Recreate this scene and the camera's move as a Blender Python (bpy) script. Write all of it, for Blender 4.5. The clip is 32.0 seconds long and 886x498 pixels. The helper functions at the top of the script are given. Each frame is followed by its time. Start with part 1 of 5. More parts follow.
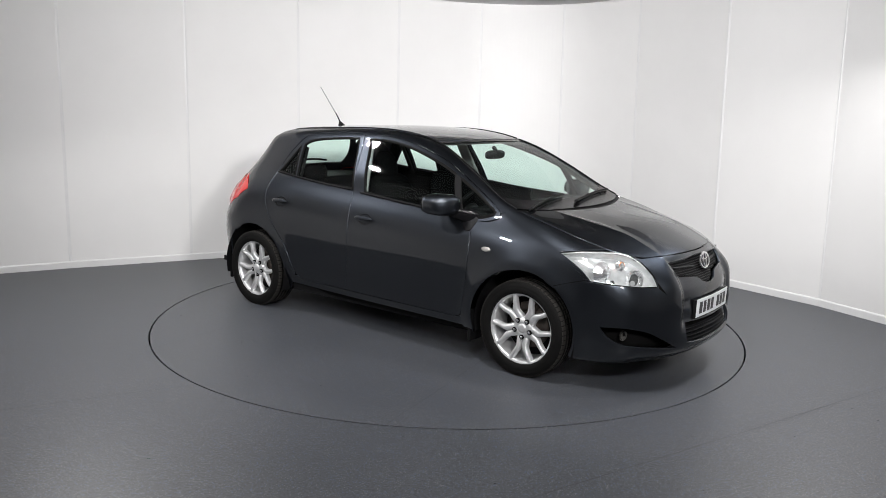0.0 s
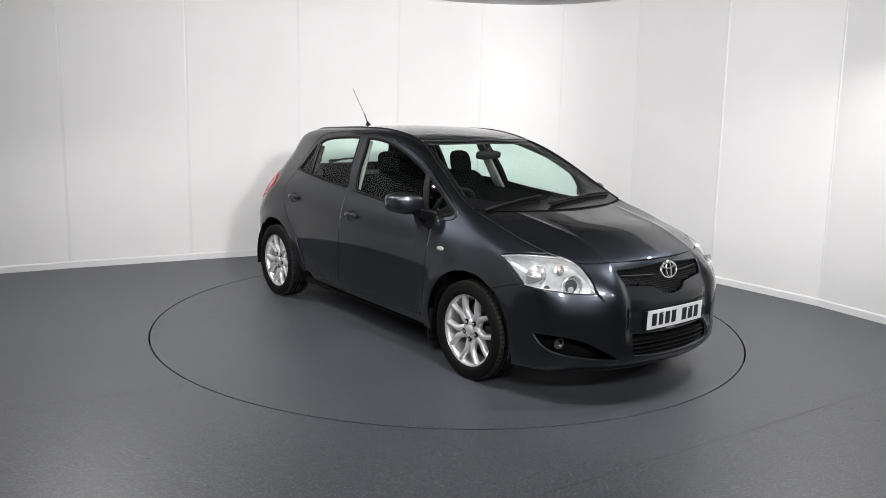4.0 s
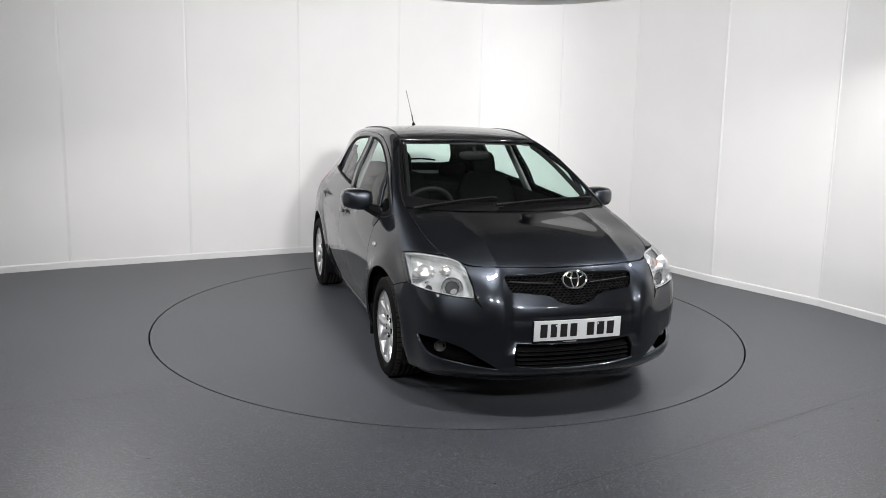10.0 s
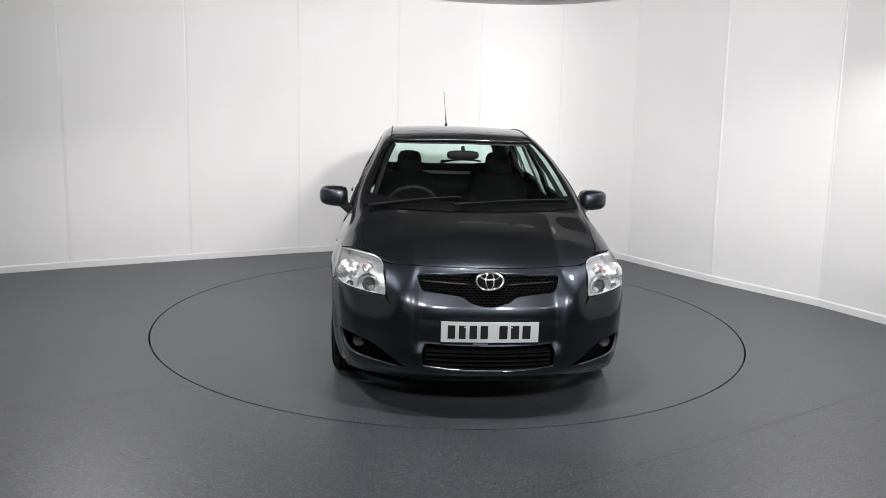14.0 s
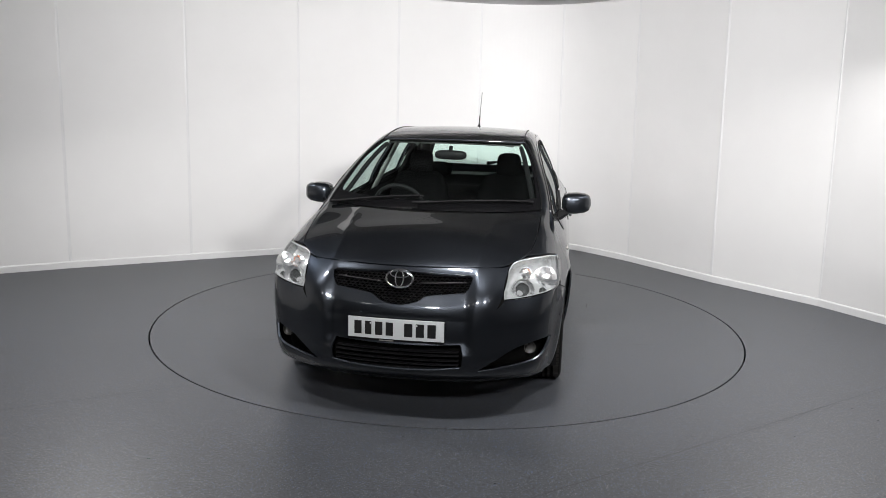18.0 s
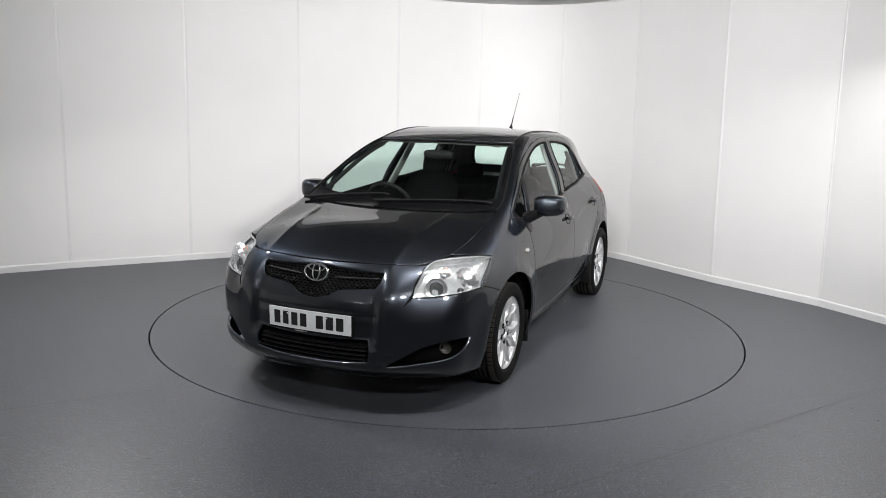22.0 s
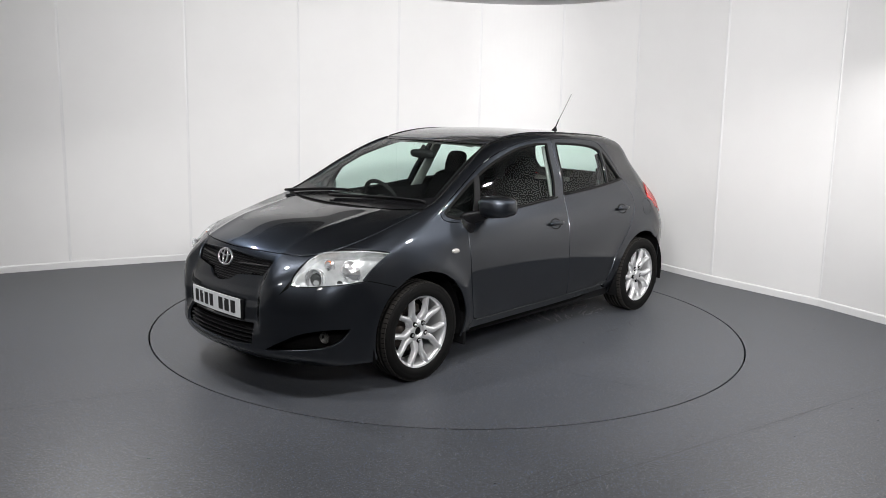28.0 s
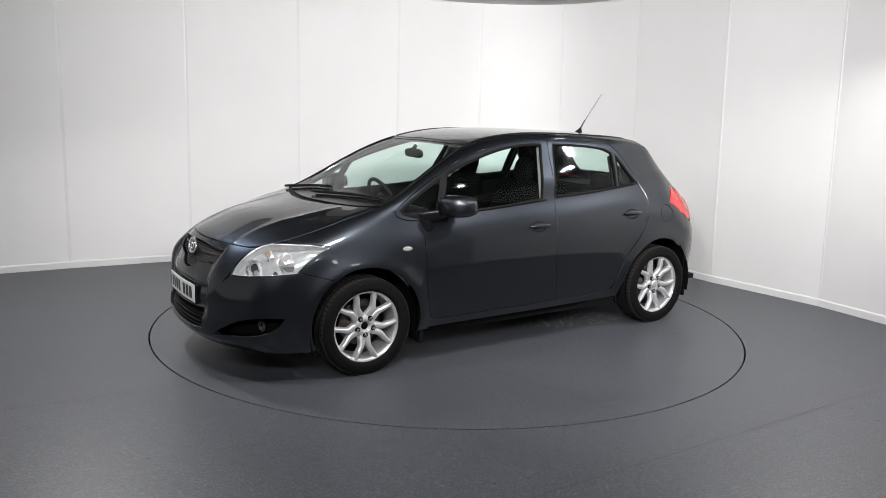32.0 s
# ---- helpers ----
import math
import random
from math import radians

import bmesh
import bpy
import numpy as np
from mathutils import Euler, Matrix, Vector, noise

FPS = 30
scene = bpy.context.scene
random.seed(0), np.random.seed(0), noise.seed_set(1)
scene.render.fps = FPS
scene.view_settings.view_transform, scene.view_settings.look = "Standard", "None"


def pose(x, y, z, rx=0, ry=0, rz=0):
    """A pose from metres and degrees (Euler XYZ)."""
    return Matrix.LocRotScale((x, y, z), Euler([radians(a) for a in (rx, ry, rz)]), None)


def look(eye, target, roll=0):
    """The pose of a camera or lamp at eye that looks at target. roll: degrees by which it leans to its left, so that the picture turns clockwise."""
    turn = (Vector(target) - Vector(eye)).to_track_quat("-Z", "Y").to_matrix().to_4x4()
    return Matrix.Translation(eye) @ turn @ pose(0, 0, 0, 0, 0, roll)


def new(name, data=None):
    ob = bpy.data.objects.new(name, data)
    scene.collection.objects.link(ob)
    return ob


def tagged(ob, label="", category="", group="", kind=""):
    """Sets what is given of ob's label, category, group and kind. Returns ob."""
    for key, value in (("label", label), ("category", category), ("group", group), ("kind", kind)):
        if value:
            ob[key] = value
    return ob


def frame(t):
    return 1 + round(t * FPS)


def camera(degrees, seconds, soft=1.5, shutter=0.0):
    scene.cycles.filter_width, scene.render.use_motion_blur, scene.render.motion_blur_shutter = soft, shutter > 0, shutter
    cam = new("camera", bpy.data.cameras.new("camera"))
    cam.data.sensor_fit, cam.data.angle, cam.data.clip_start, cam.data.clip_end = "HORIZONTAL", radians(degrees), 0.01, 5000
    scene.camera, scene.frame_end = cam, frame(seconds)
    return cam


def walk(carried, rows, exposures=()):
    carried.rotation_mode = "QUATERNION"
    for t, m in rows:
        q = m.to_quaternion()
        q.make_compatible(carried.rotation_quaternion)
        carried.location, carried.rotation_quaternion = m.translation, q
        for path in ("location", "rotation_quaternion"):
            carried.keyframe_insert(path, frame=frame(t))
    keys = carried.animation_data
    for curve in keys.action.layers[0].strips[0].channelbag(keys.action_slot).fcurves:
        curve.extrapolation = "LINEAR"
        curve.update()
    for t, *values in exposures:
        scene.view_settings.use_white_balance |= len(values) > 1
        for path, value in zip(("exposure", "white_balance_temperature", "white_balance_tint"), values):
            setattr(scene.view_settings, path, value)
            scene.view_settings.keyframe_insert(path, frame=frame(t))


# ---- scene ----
from mathutils.geometry import delaunay_2d_cdt

cam = camera(58.66, 32.0, soft=0.6)
walk(cam, [(0.0, look((0, -6.0875, 1.642), (-0.03751, -1.16655, 0.75749), 1.52)),
           (32.0, look((0, -6.0875, 1.642), (-0.03751, -1.16655, 0.75749), 1.52))], exposures=[(0.0, 0.0), (32.0, 0.0)])

# ---- world and lights ----
world = bpy.data.worlds.new("world")
scene.world = world
world.use_nodes = True
world.node_tree.nodes["Background"].inputs[0].default_value = (0.9, 0.95, 1.0, 1)
world.node_tree.nodes["Background"].inputs[1].default_value = 0.02


def area_lamp(name, place, target, wide, tall, watts, colour=(1.0, 0.985, 0.985)):
    data = bpy.data.lights.new(name, "AREA")
    data.shape, data.size, data.size_y, data.energy, data.color = "RECTANGLE", wide, tall, watts, colour
    ob = new(name, data)
    ob.matrix_world = look(place, target)
    return ob


CEILING = 2.85
# spots behind the camera, small panels over the floor at both sides and in front of the car: place, aim, size, watts
LAMPS = [((-2.6, -5.0, 2.70), (-2.5, 2.2, 1.8), (0.46, 0.30), 17), ((-0.55, -5.4, 2.70), (-0.3, 3.2, 1.8), (0.46, 0.30), 33), ((1.5, -5.4, 2.70), (0.9, 3.2, 1.8), (0.46, 0.30), 56), ((3.2, -5.2, 2.70), (2.4, 1.7, 1.7), (0.46, 0.30), 17),
         ((-2.9, -0.15, 2.76), (-1.9, -0.9, 0), (0.17, 0.09), 36), ((-2.0, -2.0, 2.76), (-1.3, -1.8, 0), (0.17, 0.09), 22), ((0.2, -2.2, 2.76), (0.2, -1.8, 0), (0.26, 0.15), 40),
         ((3.0, -0.25, 2.72), (1.9, -0.8, 0), (0.17, 0.09), 28), ((2.15, -1.5, 2.76), (1.5, -1.5, 0), (0.17, 0.09), 20)]
for place, aim, (wide, tall), watts in LAMPS:
    way = (Vector(aim) - Vector(place)).normalized()
    area_lamp("panel_light", Vector(place) + way * 0.012, aim, wide, tall, watts).data.spread = radians(75 if place[1] < -4 else 180 if abs(place[0]) < 1 else 150)


# ---- materials ----
def material(name, colour, rough=0.5, metal=0.0, **extra):
    m = bpy.data.materials.new(name)
    m.use_nodes = True
    b = m.node_tree.nodes["Principled BSDF"]
    b.inputs["Base Color"].default_value = (*colour, 1)
    b.inputs["Roughness"].default_value = rough
    b.inputs["Metallic"].default_value = metal
    for k, v in extra.items():
        b.inputs[k.replace("_", " ")].default_value = v
    return m


def node(m, kind, **props):
    n = m.node_tree.nodes.new(kind)
    for k, v in props.items():
        if k == "operation":
            n.operation = v
        elif k == "blend":
            n.blend_type = v
        elif k == "feature":
            n.feature = v
        else:
            n.inputs[k].default_value = v
    return n


def ramp(m, stops):
    n = m.node_tree.nodes.new("ShaderNodeValToRGB")
    while len(n.color_ramp.elements) < len(stops):
        n.color_ramp.elements.new(0.5)
    for e, (at, v) in zip(n.color_ramp.elements, stops):
        e.position, e.color = at, (v, v, v, 1) if isinstance(v, (int, float)) else (*v, 1)
    return n


def link(m, a, out, b, inp):
    m.node_tree.links.new(a.outputs[out], b.inputs[inp])


def mottle(m, scale, lo, hi, rough=None, bump=0.0, bump_scale=None, detail=6):
    """Two scales of noise on a material: a slow drift of its colour and a fine relief."""
    b = m.node_tree.nodes["Principled BSDF"]
    co = node(m, "ShaderNodeTexCoord")
    n = node(m, "ShaderNodeTexNoise", Scale=scale, Detail=detail, Roughness=0.6)
    link(m, co, "Object", n, "Vector")
    r = ramp(m, [(0.3, lo), (0.7, hi)])
    link(m, n, "Fac", r, "Fac")
    link(m, r, "Color", b, "Base Color")
    if rough:
        q = node(m, "ShaderNodeMapRange")
        q.inputs["To Min"].default_value, q.inputs["To Max"].default_value = rough
        link(m, n, "Fac", q, "Value")
        link(m, q, "Result", b, "Roughness")
    if bump:
        f = node(m, "ShaderNodeTexNoise", Scale=bump_scale or scale * 12, Detail=3)
        link(m, co, "Object", f, "Vector")
        u = node(m, "ShaderNodeBump", Strength=bump, Distance=0.002)
        link(m, f, "Fac", u, "Height")
        link(m, u, "Normal", b, "Normal")
    return m


def car_paint():
    """Dark grey-blue metallic under clear lacquer."""
    m = material("car_paint", (0.04, 0.046, 0.058), 0.42, 1.0, Coat_Weight=1.0, Coat_Roughness=0.012, Coat_IOR=1.58, Specular_Tint=(0.24, 0.25, 0.27, 1))
    b = m.node_tree.nodes["Principled BSDF"]
    co = node(m, "ShaderNodeTexCoord")
    v = node(m, "ShaderNodeTexVoronoi", Scale=900)
    link(m, co, "Object", v, "Vector")
    r = ramp(m, [(0.0, (0.050, 0.056, 0.067)), (1.0, (0.021, 0.0245, 0.030))])
    link(m, v, "Distance", r, "Fac")
    link(m, r, "Color", b, "Base Color")
    n = node(m, "ShaderNodeTexNoise", Scale=3.0, Detail=2)
    link(m, co, "Object", n, "Vector")
    q = node(m, "ShaderNodeMapRange")
    q.inputs["To Min"].default_value, q.inputs["To Max"].default_value = 0.33, 0.38
    link(m, n, "Fac", q, "Value")
    link(m, q, "Result", b, "Roughness")
    return m


def pane_glass(name, tint, gloss=0.02):
    """A thin pane: what lies behind shows through tinted, with a mirror's gloss by the angle."""
    m = bpy.data.materials.new(name)
    m.use_nodes = True
    t = m.node_tree
    t.nodes.remove(t.nodes["Principled BSDF"])
    out = t.nodes["Material Output"]
    clear, shine, mix = node(m, "ShaderNodeBsdfTransparent"), node(m, "ShaderNodeBsdfGlossy"), node(m, "ShaderNodeMixShader")
    clear.inputs["Color"].default_value = (*tint, 1)
    shine.inputs["Roughness"].default_value = gloss
    lw = node(m, "ShaderNodeLayerWeight", Blend=0.5)
    steep = node(m, "ShaderNodeMath", operation="POWER")
    steep.inputs[1].default_value = 5.0
    link(m, lw, "Facing", steep, 0)
    part_gloss = node(m, "ShaderNodeMath", operation="MULTIPLY_ADD")
    part_gloss.inputs[1].default_value, part_gloss.inputs[2].default_value = 0.8, 0.035
    link(m, steep, "Value", part_gloss, 0)
    link(m, part_gloss, "Value", mix, "Fac")
    t.links.new(clear.outputs[0], mix.inputs[1])
    t.links.new(shine.outputs[0], mix.inputs[2])
    t.links.new(mix.outputs[0], out.inputs["Surface"])
    return m


def floor_vinyl():
    """Grey safety vinyl: a soft mottle, fine pale and dark flecks, scuffs."""
    m = material("floor_vinyl", (0.1, 0.1, 0.11), 0.42)
    b = m.node_tree.nodes["Principled BSDF"]
    co = node(m, "ShaderNodeTexCoord")
    big = node(m, "ShaderNodeTexNoise", Scale=1.1, Detail=6, Roughness=0.62)
    link(m, co, "Object", big, "Vector")
    base = ramp(m, [(0.3, (0.051, 0.055, 0.062)), (0.72, (0.067, 0.071, 0.079))])
    link(m, big, "Fac", base, "Fac")
    fine = node(m, "ShaderNodeTexNoise", Scale=90, Detail=3)
    link(m, co, "Object", fine, "Vector")
    grain = ramp(m, [(0.35, 0.6), (0.65, 1.4)])
    link(m, fine, "Fac", grain, "Fac")
    mul = node(m, "ShaderNodeMixRGB", blend="MULTIPLY", Fac=1.0)
    link(m, base, "Color", mul, 1)
    link(m, grain, "Color", mul, 2)
    fl = node(m, "ShaderNodeTexVoronoi", Scale=115)
    link(m, co, "Object", fl, "Vector")
    dots = ramp(m, [(0.20, 1.0), (0.28, 0.0)])
    link(m, fl, "Distance", dots, "Fac")
    rare = node(m, "ShaderNodeMath", operation="GREATER_THAN")
    rare.inputs[1].default_value = 0.45
    sep = node(m, "ShaderNodeSeparateColor")
    link(m, fl, "Color", sep, "Color")
    link(m, sep, "Red", rare, 0)
    both = node(m, "ShaderNodeMath", operation="MULTIPLY")
    link(m, dots, "Color", both, 0)
    link(m, rare, "Value", both, 1)
    speck = node(m, "ShaderNodeMixRGB", blend="MIX")
    speck.inputs[2].default_value = (0.24, 0.245, 0.255, 1)
    link(m, both, "Value", speck, "Fac")
    link(m, mul, "Color", speck, 1)
    # sparse bluish and black chips between the pale ones
    chip = node(m, "ShaderNodeTexVoronoi", Scale=95)
    link(m, co, "Object", chip, "Vector")
    chip_dots = ramp(m, [(0.22, 1.0), (0.30, 0.0)])
    link(m, chip, "Distance", chip_dots, "Fac")
    chip_sep = node(m, "ShaderNodeSeparateColor")
    link(m, chip, "Color", chip_sep, "Color")
    chip_hue = ramp(m, [(0.0, (0.012, 0.012, 0.014)), (0.55, (0.02, 0.022, 0.026)), (0.6, (0.07, 0.10, 0.17)), (1.0, (0.11, 0.15, 0.24))])
    link(m, chip_sep, "Green", chip_hue, "Fac")
    chips = node(m, "ShaderNodeMixRGB", blend="MIX")
    link(m, chip_dots, "Color", chips, "Fac")
    link(m, speck, "Color", chips, 1)
    link(m, chip_hue, "Color", chips, 2)
    link(m, chips, "Color", b, "Base Color")
    q = node(m, "ShaderNodeMapRange")
    q.inputs["To Min"].default_value, q.inputs["To Max"].default_value = 0.36, 0.50
    link(m, big, "Fac", q, "Value")
    link(m, q, "Result", b, "Roughness")
    u = node(m, "ShaderNodeBump", Strength=0.12, Distance=0.001)
    link(m, fine, "Fac", u, "Height")
    link(m, u, "Normal", b, "Normal")
    return m


PAINT = car_paint()
VINYL = floor_vinyl()
WALL = mottle(material("white_wall_panel", (0.8, 0.8, 0.8), 0.45), 0.9, (0.84, 0.836, 0.83), (0.88, 0.876, 0.87), (0.52, 0.64), 0.03, 60)
TRIM_WHITE = mottle(material("white_plastic_trim", (0.82, 0.82, 0.82), 0.3), 3, (0.80, 0.80, 0.80), (0.85, 0.85, 0.85), (0.25, 0.35))
# ceiling out of view, darkened to cut bounce light and bonnet reflections
CEIL = mottle(material("darkened_ceiling_board", (0.7, 0.7, 0.7), 0.8), 1.5, (0.20, 0.20, 0.205), (0.24, 0.24, 0.245), (0.7, 0.85), 0.05, 150)
BORDER = mottle(material("ceiling_margin_board", (0.7, 0.7, 0.7), 0.8), 1.5, (0.55, 0.55, 0.56), (0.60, 0.60, 0.61), (0.7, 0.85), 0.05, 150)
# for walls out of view; this grey limits bright reflections in the car
CHARCOAL = mottle(material("unseen_grey_wall", (0.2, 0.2, 0.2), 0.8), 1.2, (0.36, 0.36, 0.365), (0.42, 0.42, 0.425), (0.75, 0.9), 0.05, 80)
SLOT = material("slot_dark", (0.004, 0.004, 0.004), 0.9, Specular_IOR_Level=0.05)
BLACK = mottle(material("black_plastic", (0.012, 0.012, 0.013), 0.5, Specular_IOR_Level=0.1), 8, (0.005, 0.005, 0.0055), (0.009, 0.009, 0.0095), (0.42, 0.6), 0.1, 400)
GLOSSBLACK = material("gloss_black_trim", (0.004, 0.004, 0.0045), 0.2, Specular_IOR_Level=0.18)
RUBBER = mottle(material("tyre_rubber", (0.02, 0.02, 0.02), 0.7, Specular_IOR_Level=0.12), 14, (0.003, 0.003, 0.003), (0.0055, 0.0053, 0.005), (0.65, 0.85), 0.15, 300)
ALLOY = mottle(material("silver_alloy", (0.5, 0.5, 0.5), 0.3, 0.7), 18, (0.58, 0.585, 0.59), (0.68, 0.685, 0.69), (0.30, 0.40))
CHROME = material("chrome", (0.85, 0.85, 0.86), 0.06, 1.0)
GLASS = pane_glass("tinted_window_glass", (0.86, 0.985, 0.94))
CLEAR = pane_glass("clear_lens", (0.95, 0.97, 0.97))
RED = material("red_lens", (0.48, 0.010, 0.008), 0.2, Coat_Weight=0.3, Coat_Roughness=0.03)


# ---- building helpers ----
def part(name, bm, mat, parent=None, label="", smooth=True):
    """Links a bmesh as one mesh object under a thing or a part."""
    me = bpy.data.meshes.new(name)
    bm.to_mesh(me)
    bm.free()
    me.materials.append(mat)
    if smooth:
        me.polygons.foreach_set("use_smooth", [True] * len(me.polygons))
    ob = new(name, me)
    if parent is not None:
        ob.parent = parent
    return tagged(ob, label)


def box(bm, x0, x1, y0, y1, z0, z1, m=None):
    vs = [bm.verts.new(Vector((x, y, z)) if m is None else m @ Vector((x, y, z))) for x in (x0, x1) for y in (y0, y1) for z in (z0, z1)]
    for f in ((0, 1, 3, 2), (4, 6, 7, 5), (0, 4, 5, 1), (2, 3, 7, 6), (0, 2, 6, 4), (1, 5, 7, 3)):
        bm.faces.new([vs[i] for i in f])
    return vs


def soft_box(x0, x1, y0, y1, z0, z1, r=0.01, seg=3, m=None):
    bm = bmesh.new()
    box(bm, x0, x1, y0, y1, z0, z1, m)
    bmesh.ops.recalc_face_normals(bm, faces=bm.faces)
    bmesh.ops.bevel(bm, geom=bm.edges[:], offset=r, segments=seg, profile=0.5, affect="EDGES")
    return bm


def tube(points, radii, sides=10, caps=True, bm=None):
    """A round bar through points; radii: one number or one for each point."""
    bm = bm or bmesh.new()
    pts = [Vector(p) for p in points]
    if not isinstance(radii, (list, tuple)):
        radii = [radii] * len(pts)
    rings, side = [], None
    for i, p in enumerate(pts):
        way = (pts[min(i + 1, len(pts) - 1)] - pts[max(i - 1, 0)]).normalized()
        side = (side if side is not None else way.orthogonal())
        side = (side - way * side.dot(way)).normalized()
        over = way.cross(side)
        rings.append([bm.verts.new(p + (side * math.cos(a) + over * math.sin(a)) * radii[i]) for a in (2 * math.pi * k / sides for k in range(sides))])
    for a, b in zip(rings, rings[1:]):
        for k in range(sides):
            bm.faces.new((a[k], a[(k + 1) % sides], b[(k + 1) % sides], b[k]))
    if caps:
        bm.faces.new(rings[0][::-1])
        bm.faces.new(rings[-1])
    return bm


def lathe(profile, sides=48, m=None, bm=None, closed=False):
    """Turns (radius, height along y) pairs round the y axis."""
    bm = bm or bmesh.new()
    rings = []
    for k in range(sides):
        a = 2 * math.pi * k / sides
        rings.append([bm.verts.new((m or Matrix()) @ Vector((r * math.cos(a), h, r * math.sin(a)))) for r, h in profile])
    n = len(profile)
    for k in range(sides):
        a, b = rings[k], rings[(k + 1) % sides]
        for i in range(n if closed else n - 1):
            j = (i + 1) % n
            bm.faces.new((a[i], b[i], b[j], a[j]))
    return bm


def loft(sections, caps=True, bm=None):
    """Joins closed rings of equal length."""
    bm = bm or bmesh.new()
    rings = [[bm.verts.new(p) for p in s] for s in sections]
    n = len(rings[0])
    for a, b in zip(rings, rings[1:]):
        for k in range(n):
            bm.faces.new((a[k], a[(k + 1) % n], b[(k + 1) % n], b[k]))
    if caps:
        bm.faces.new(rings[0][::-1])
        bm.faces.new(rings[-1])
    bmesh.ops.recalc_face_normals(bm, faces=bm.faces)
    return bm


def squircle(cx, cy, cz, a, b, ua, ub, power=3.0, n=24):
    """A rounded-rectangle ring round (cx, cy, cz) in the plane of the unit ways ua and ub."""
    c, ua, ub, out = Vector((cx, cy, cz)), Vector(ua), Vector(ub), []
    for k in range(n):
        t = 2 * math.pi * k / n
        s, q = math.cos(t), math.sin(t)
        out.append(c + ua * (a * math.copysign(abs(s) ** (2 / power), s)) + ub * (b * math.copysign(abs(q) ** (2 / power), q)))
    return out


# ---- the room ----
# seam points of the wall on the plan, with the lean of the wall at its top; the far corner is rounded
SEAMS = [(-4.0, -7.4, 0), (-4.0, -4.6, 0), (-4.3, -3.0, 0), (-4.66, 0.80, 0), (-3.69, 1.425, 0), (-2.69, 1.995, 0), (-1.669, 2.562, 0), (-0.628, 3.055, 0), (0.33, 3.50, -0.02), (1.29, 3.395, -0.03),
         (2.003, 2.62, -0.04), (2.613, 1.621, -0.045), (3.281, 0.721, -0.045), (3.80, -0.305, -0.045), (4.3, -1.4, -0.03), (4.4, -2.6, 0), (4.4, -7.4, 0)]
FIRST_WHITE, LAST_WHITE = 1, 15


def wall_spans():
    """For each panel its line on the plan: two points, or twenty-one round the far corner."""
    spans = []
    for i in range(len(SEAMS) - 1):
        a, b = Vector(SEAMS[i]), Vector(SEAMS[i + 1])
        if i in (7, 8, 9):
            p, q = Vector(SEAMS[i - 1]), Vector(SEAMS[i + 2])
            d0, d1 = (b - p) / 2, (q - a) / 2
            line = []
            for k in range(21):
                t = k / 20
                line.append((2 * t ** 3 - 3 * t ** 2 + 1) * a + (t ** 3 - 2 * t ** 2 + t) * d0 + (3 * t ** 2 - 2 * t ** 3) * b + (t ** 3 - t ** 2) * d1)
            spans.append(line)
        else:
            spans.append([a, b])
    return spans


SPANS = wall_spans()


def upright(bm, a, b, ta, tb, z0, z1, thick, inset=0.0):
    """An upright slab from a to b on the plan, its room side on that line, leaning by ta and tb in x at the top."""
    a, b = Vector((*a, 0)), Vector((*b, 0))
    w = (b - a).normalized()
    out = Vector((-w.y, w.x, 0))
    a, b = a + w * inset, b - w * inset

    def at(p, t, z, o):
        return p + out * o + Vector((t * z / CEILING, 0, z))
    vs = [bm.verts.new(at(p, t, z, o)) for p, t in ((a, ta), (b, tb)) for z in (z0, z1) for o in (0, thick)]
    for f in ((0, 1, 3, 2), (4, 6, 7, 5), (0, 4, 5, 1), (2, 3, 7, 6), (0, 2, 6, 4), (1, 5, 7, 3)):
        bm.faces.new([vs[i] for i in f])
    bmesh.ops.recalc_face_normals(bm, faces=bm.faces)
    return bm


def slabs(bm, spans, z0, z1, thick, away=0.0, inset=0.0):
    """Upright slabs along spans of the plan, set away outwards from the line."""
    for line in spans:
        for k, (a, b) in enumerate(zip(line, line[1:])):
            w = (b.xy - a.xy).normalized()
            o = Vector((-w.y, w.x)) * away
            i0, i1 = (inset if k == 0 else 0), (inset if k == len(line) - 2 else 0)
            upright(bm, a.xy + o + w * i0, b.xy + o - w * i1, a.z, b.z, z0, z1, thick)
    return bm


wall = tagged(part("wall_back", slabs(bmesh.new(), SPANS[FIRST_WHITE:LAST_WHITE], 0, CEILING + 0.2, 0.10, 0.016), WALL, smooth=False), "smooth white panelled studio wall, rounded at the corner", "wall", kind="structure")
for line in SPANS[FIRST_WHITE:LAST_WHITE]:
    part("panel", slabs(bmesh.new(), [line], 0.0, CEILING, 0.012, 0.0, 0.002), WALL, wall, smooth=False)
# side walls out of view, added in grey to hold reflections down
dark = tagged(part("wall_dark", slabs(bmesh.new(), SPANS[:FIRST_WHITE] + SPANS[LAST_WHITE:], 0, CEILING + 0.2, 0.10), CHARCOAL, smooth=False), "unseen wall beside the camera position, grey to dim the car's reflections", "wall", kind="structure")
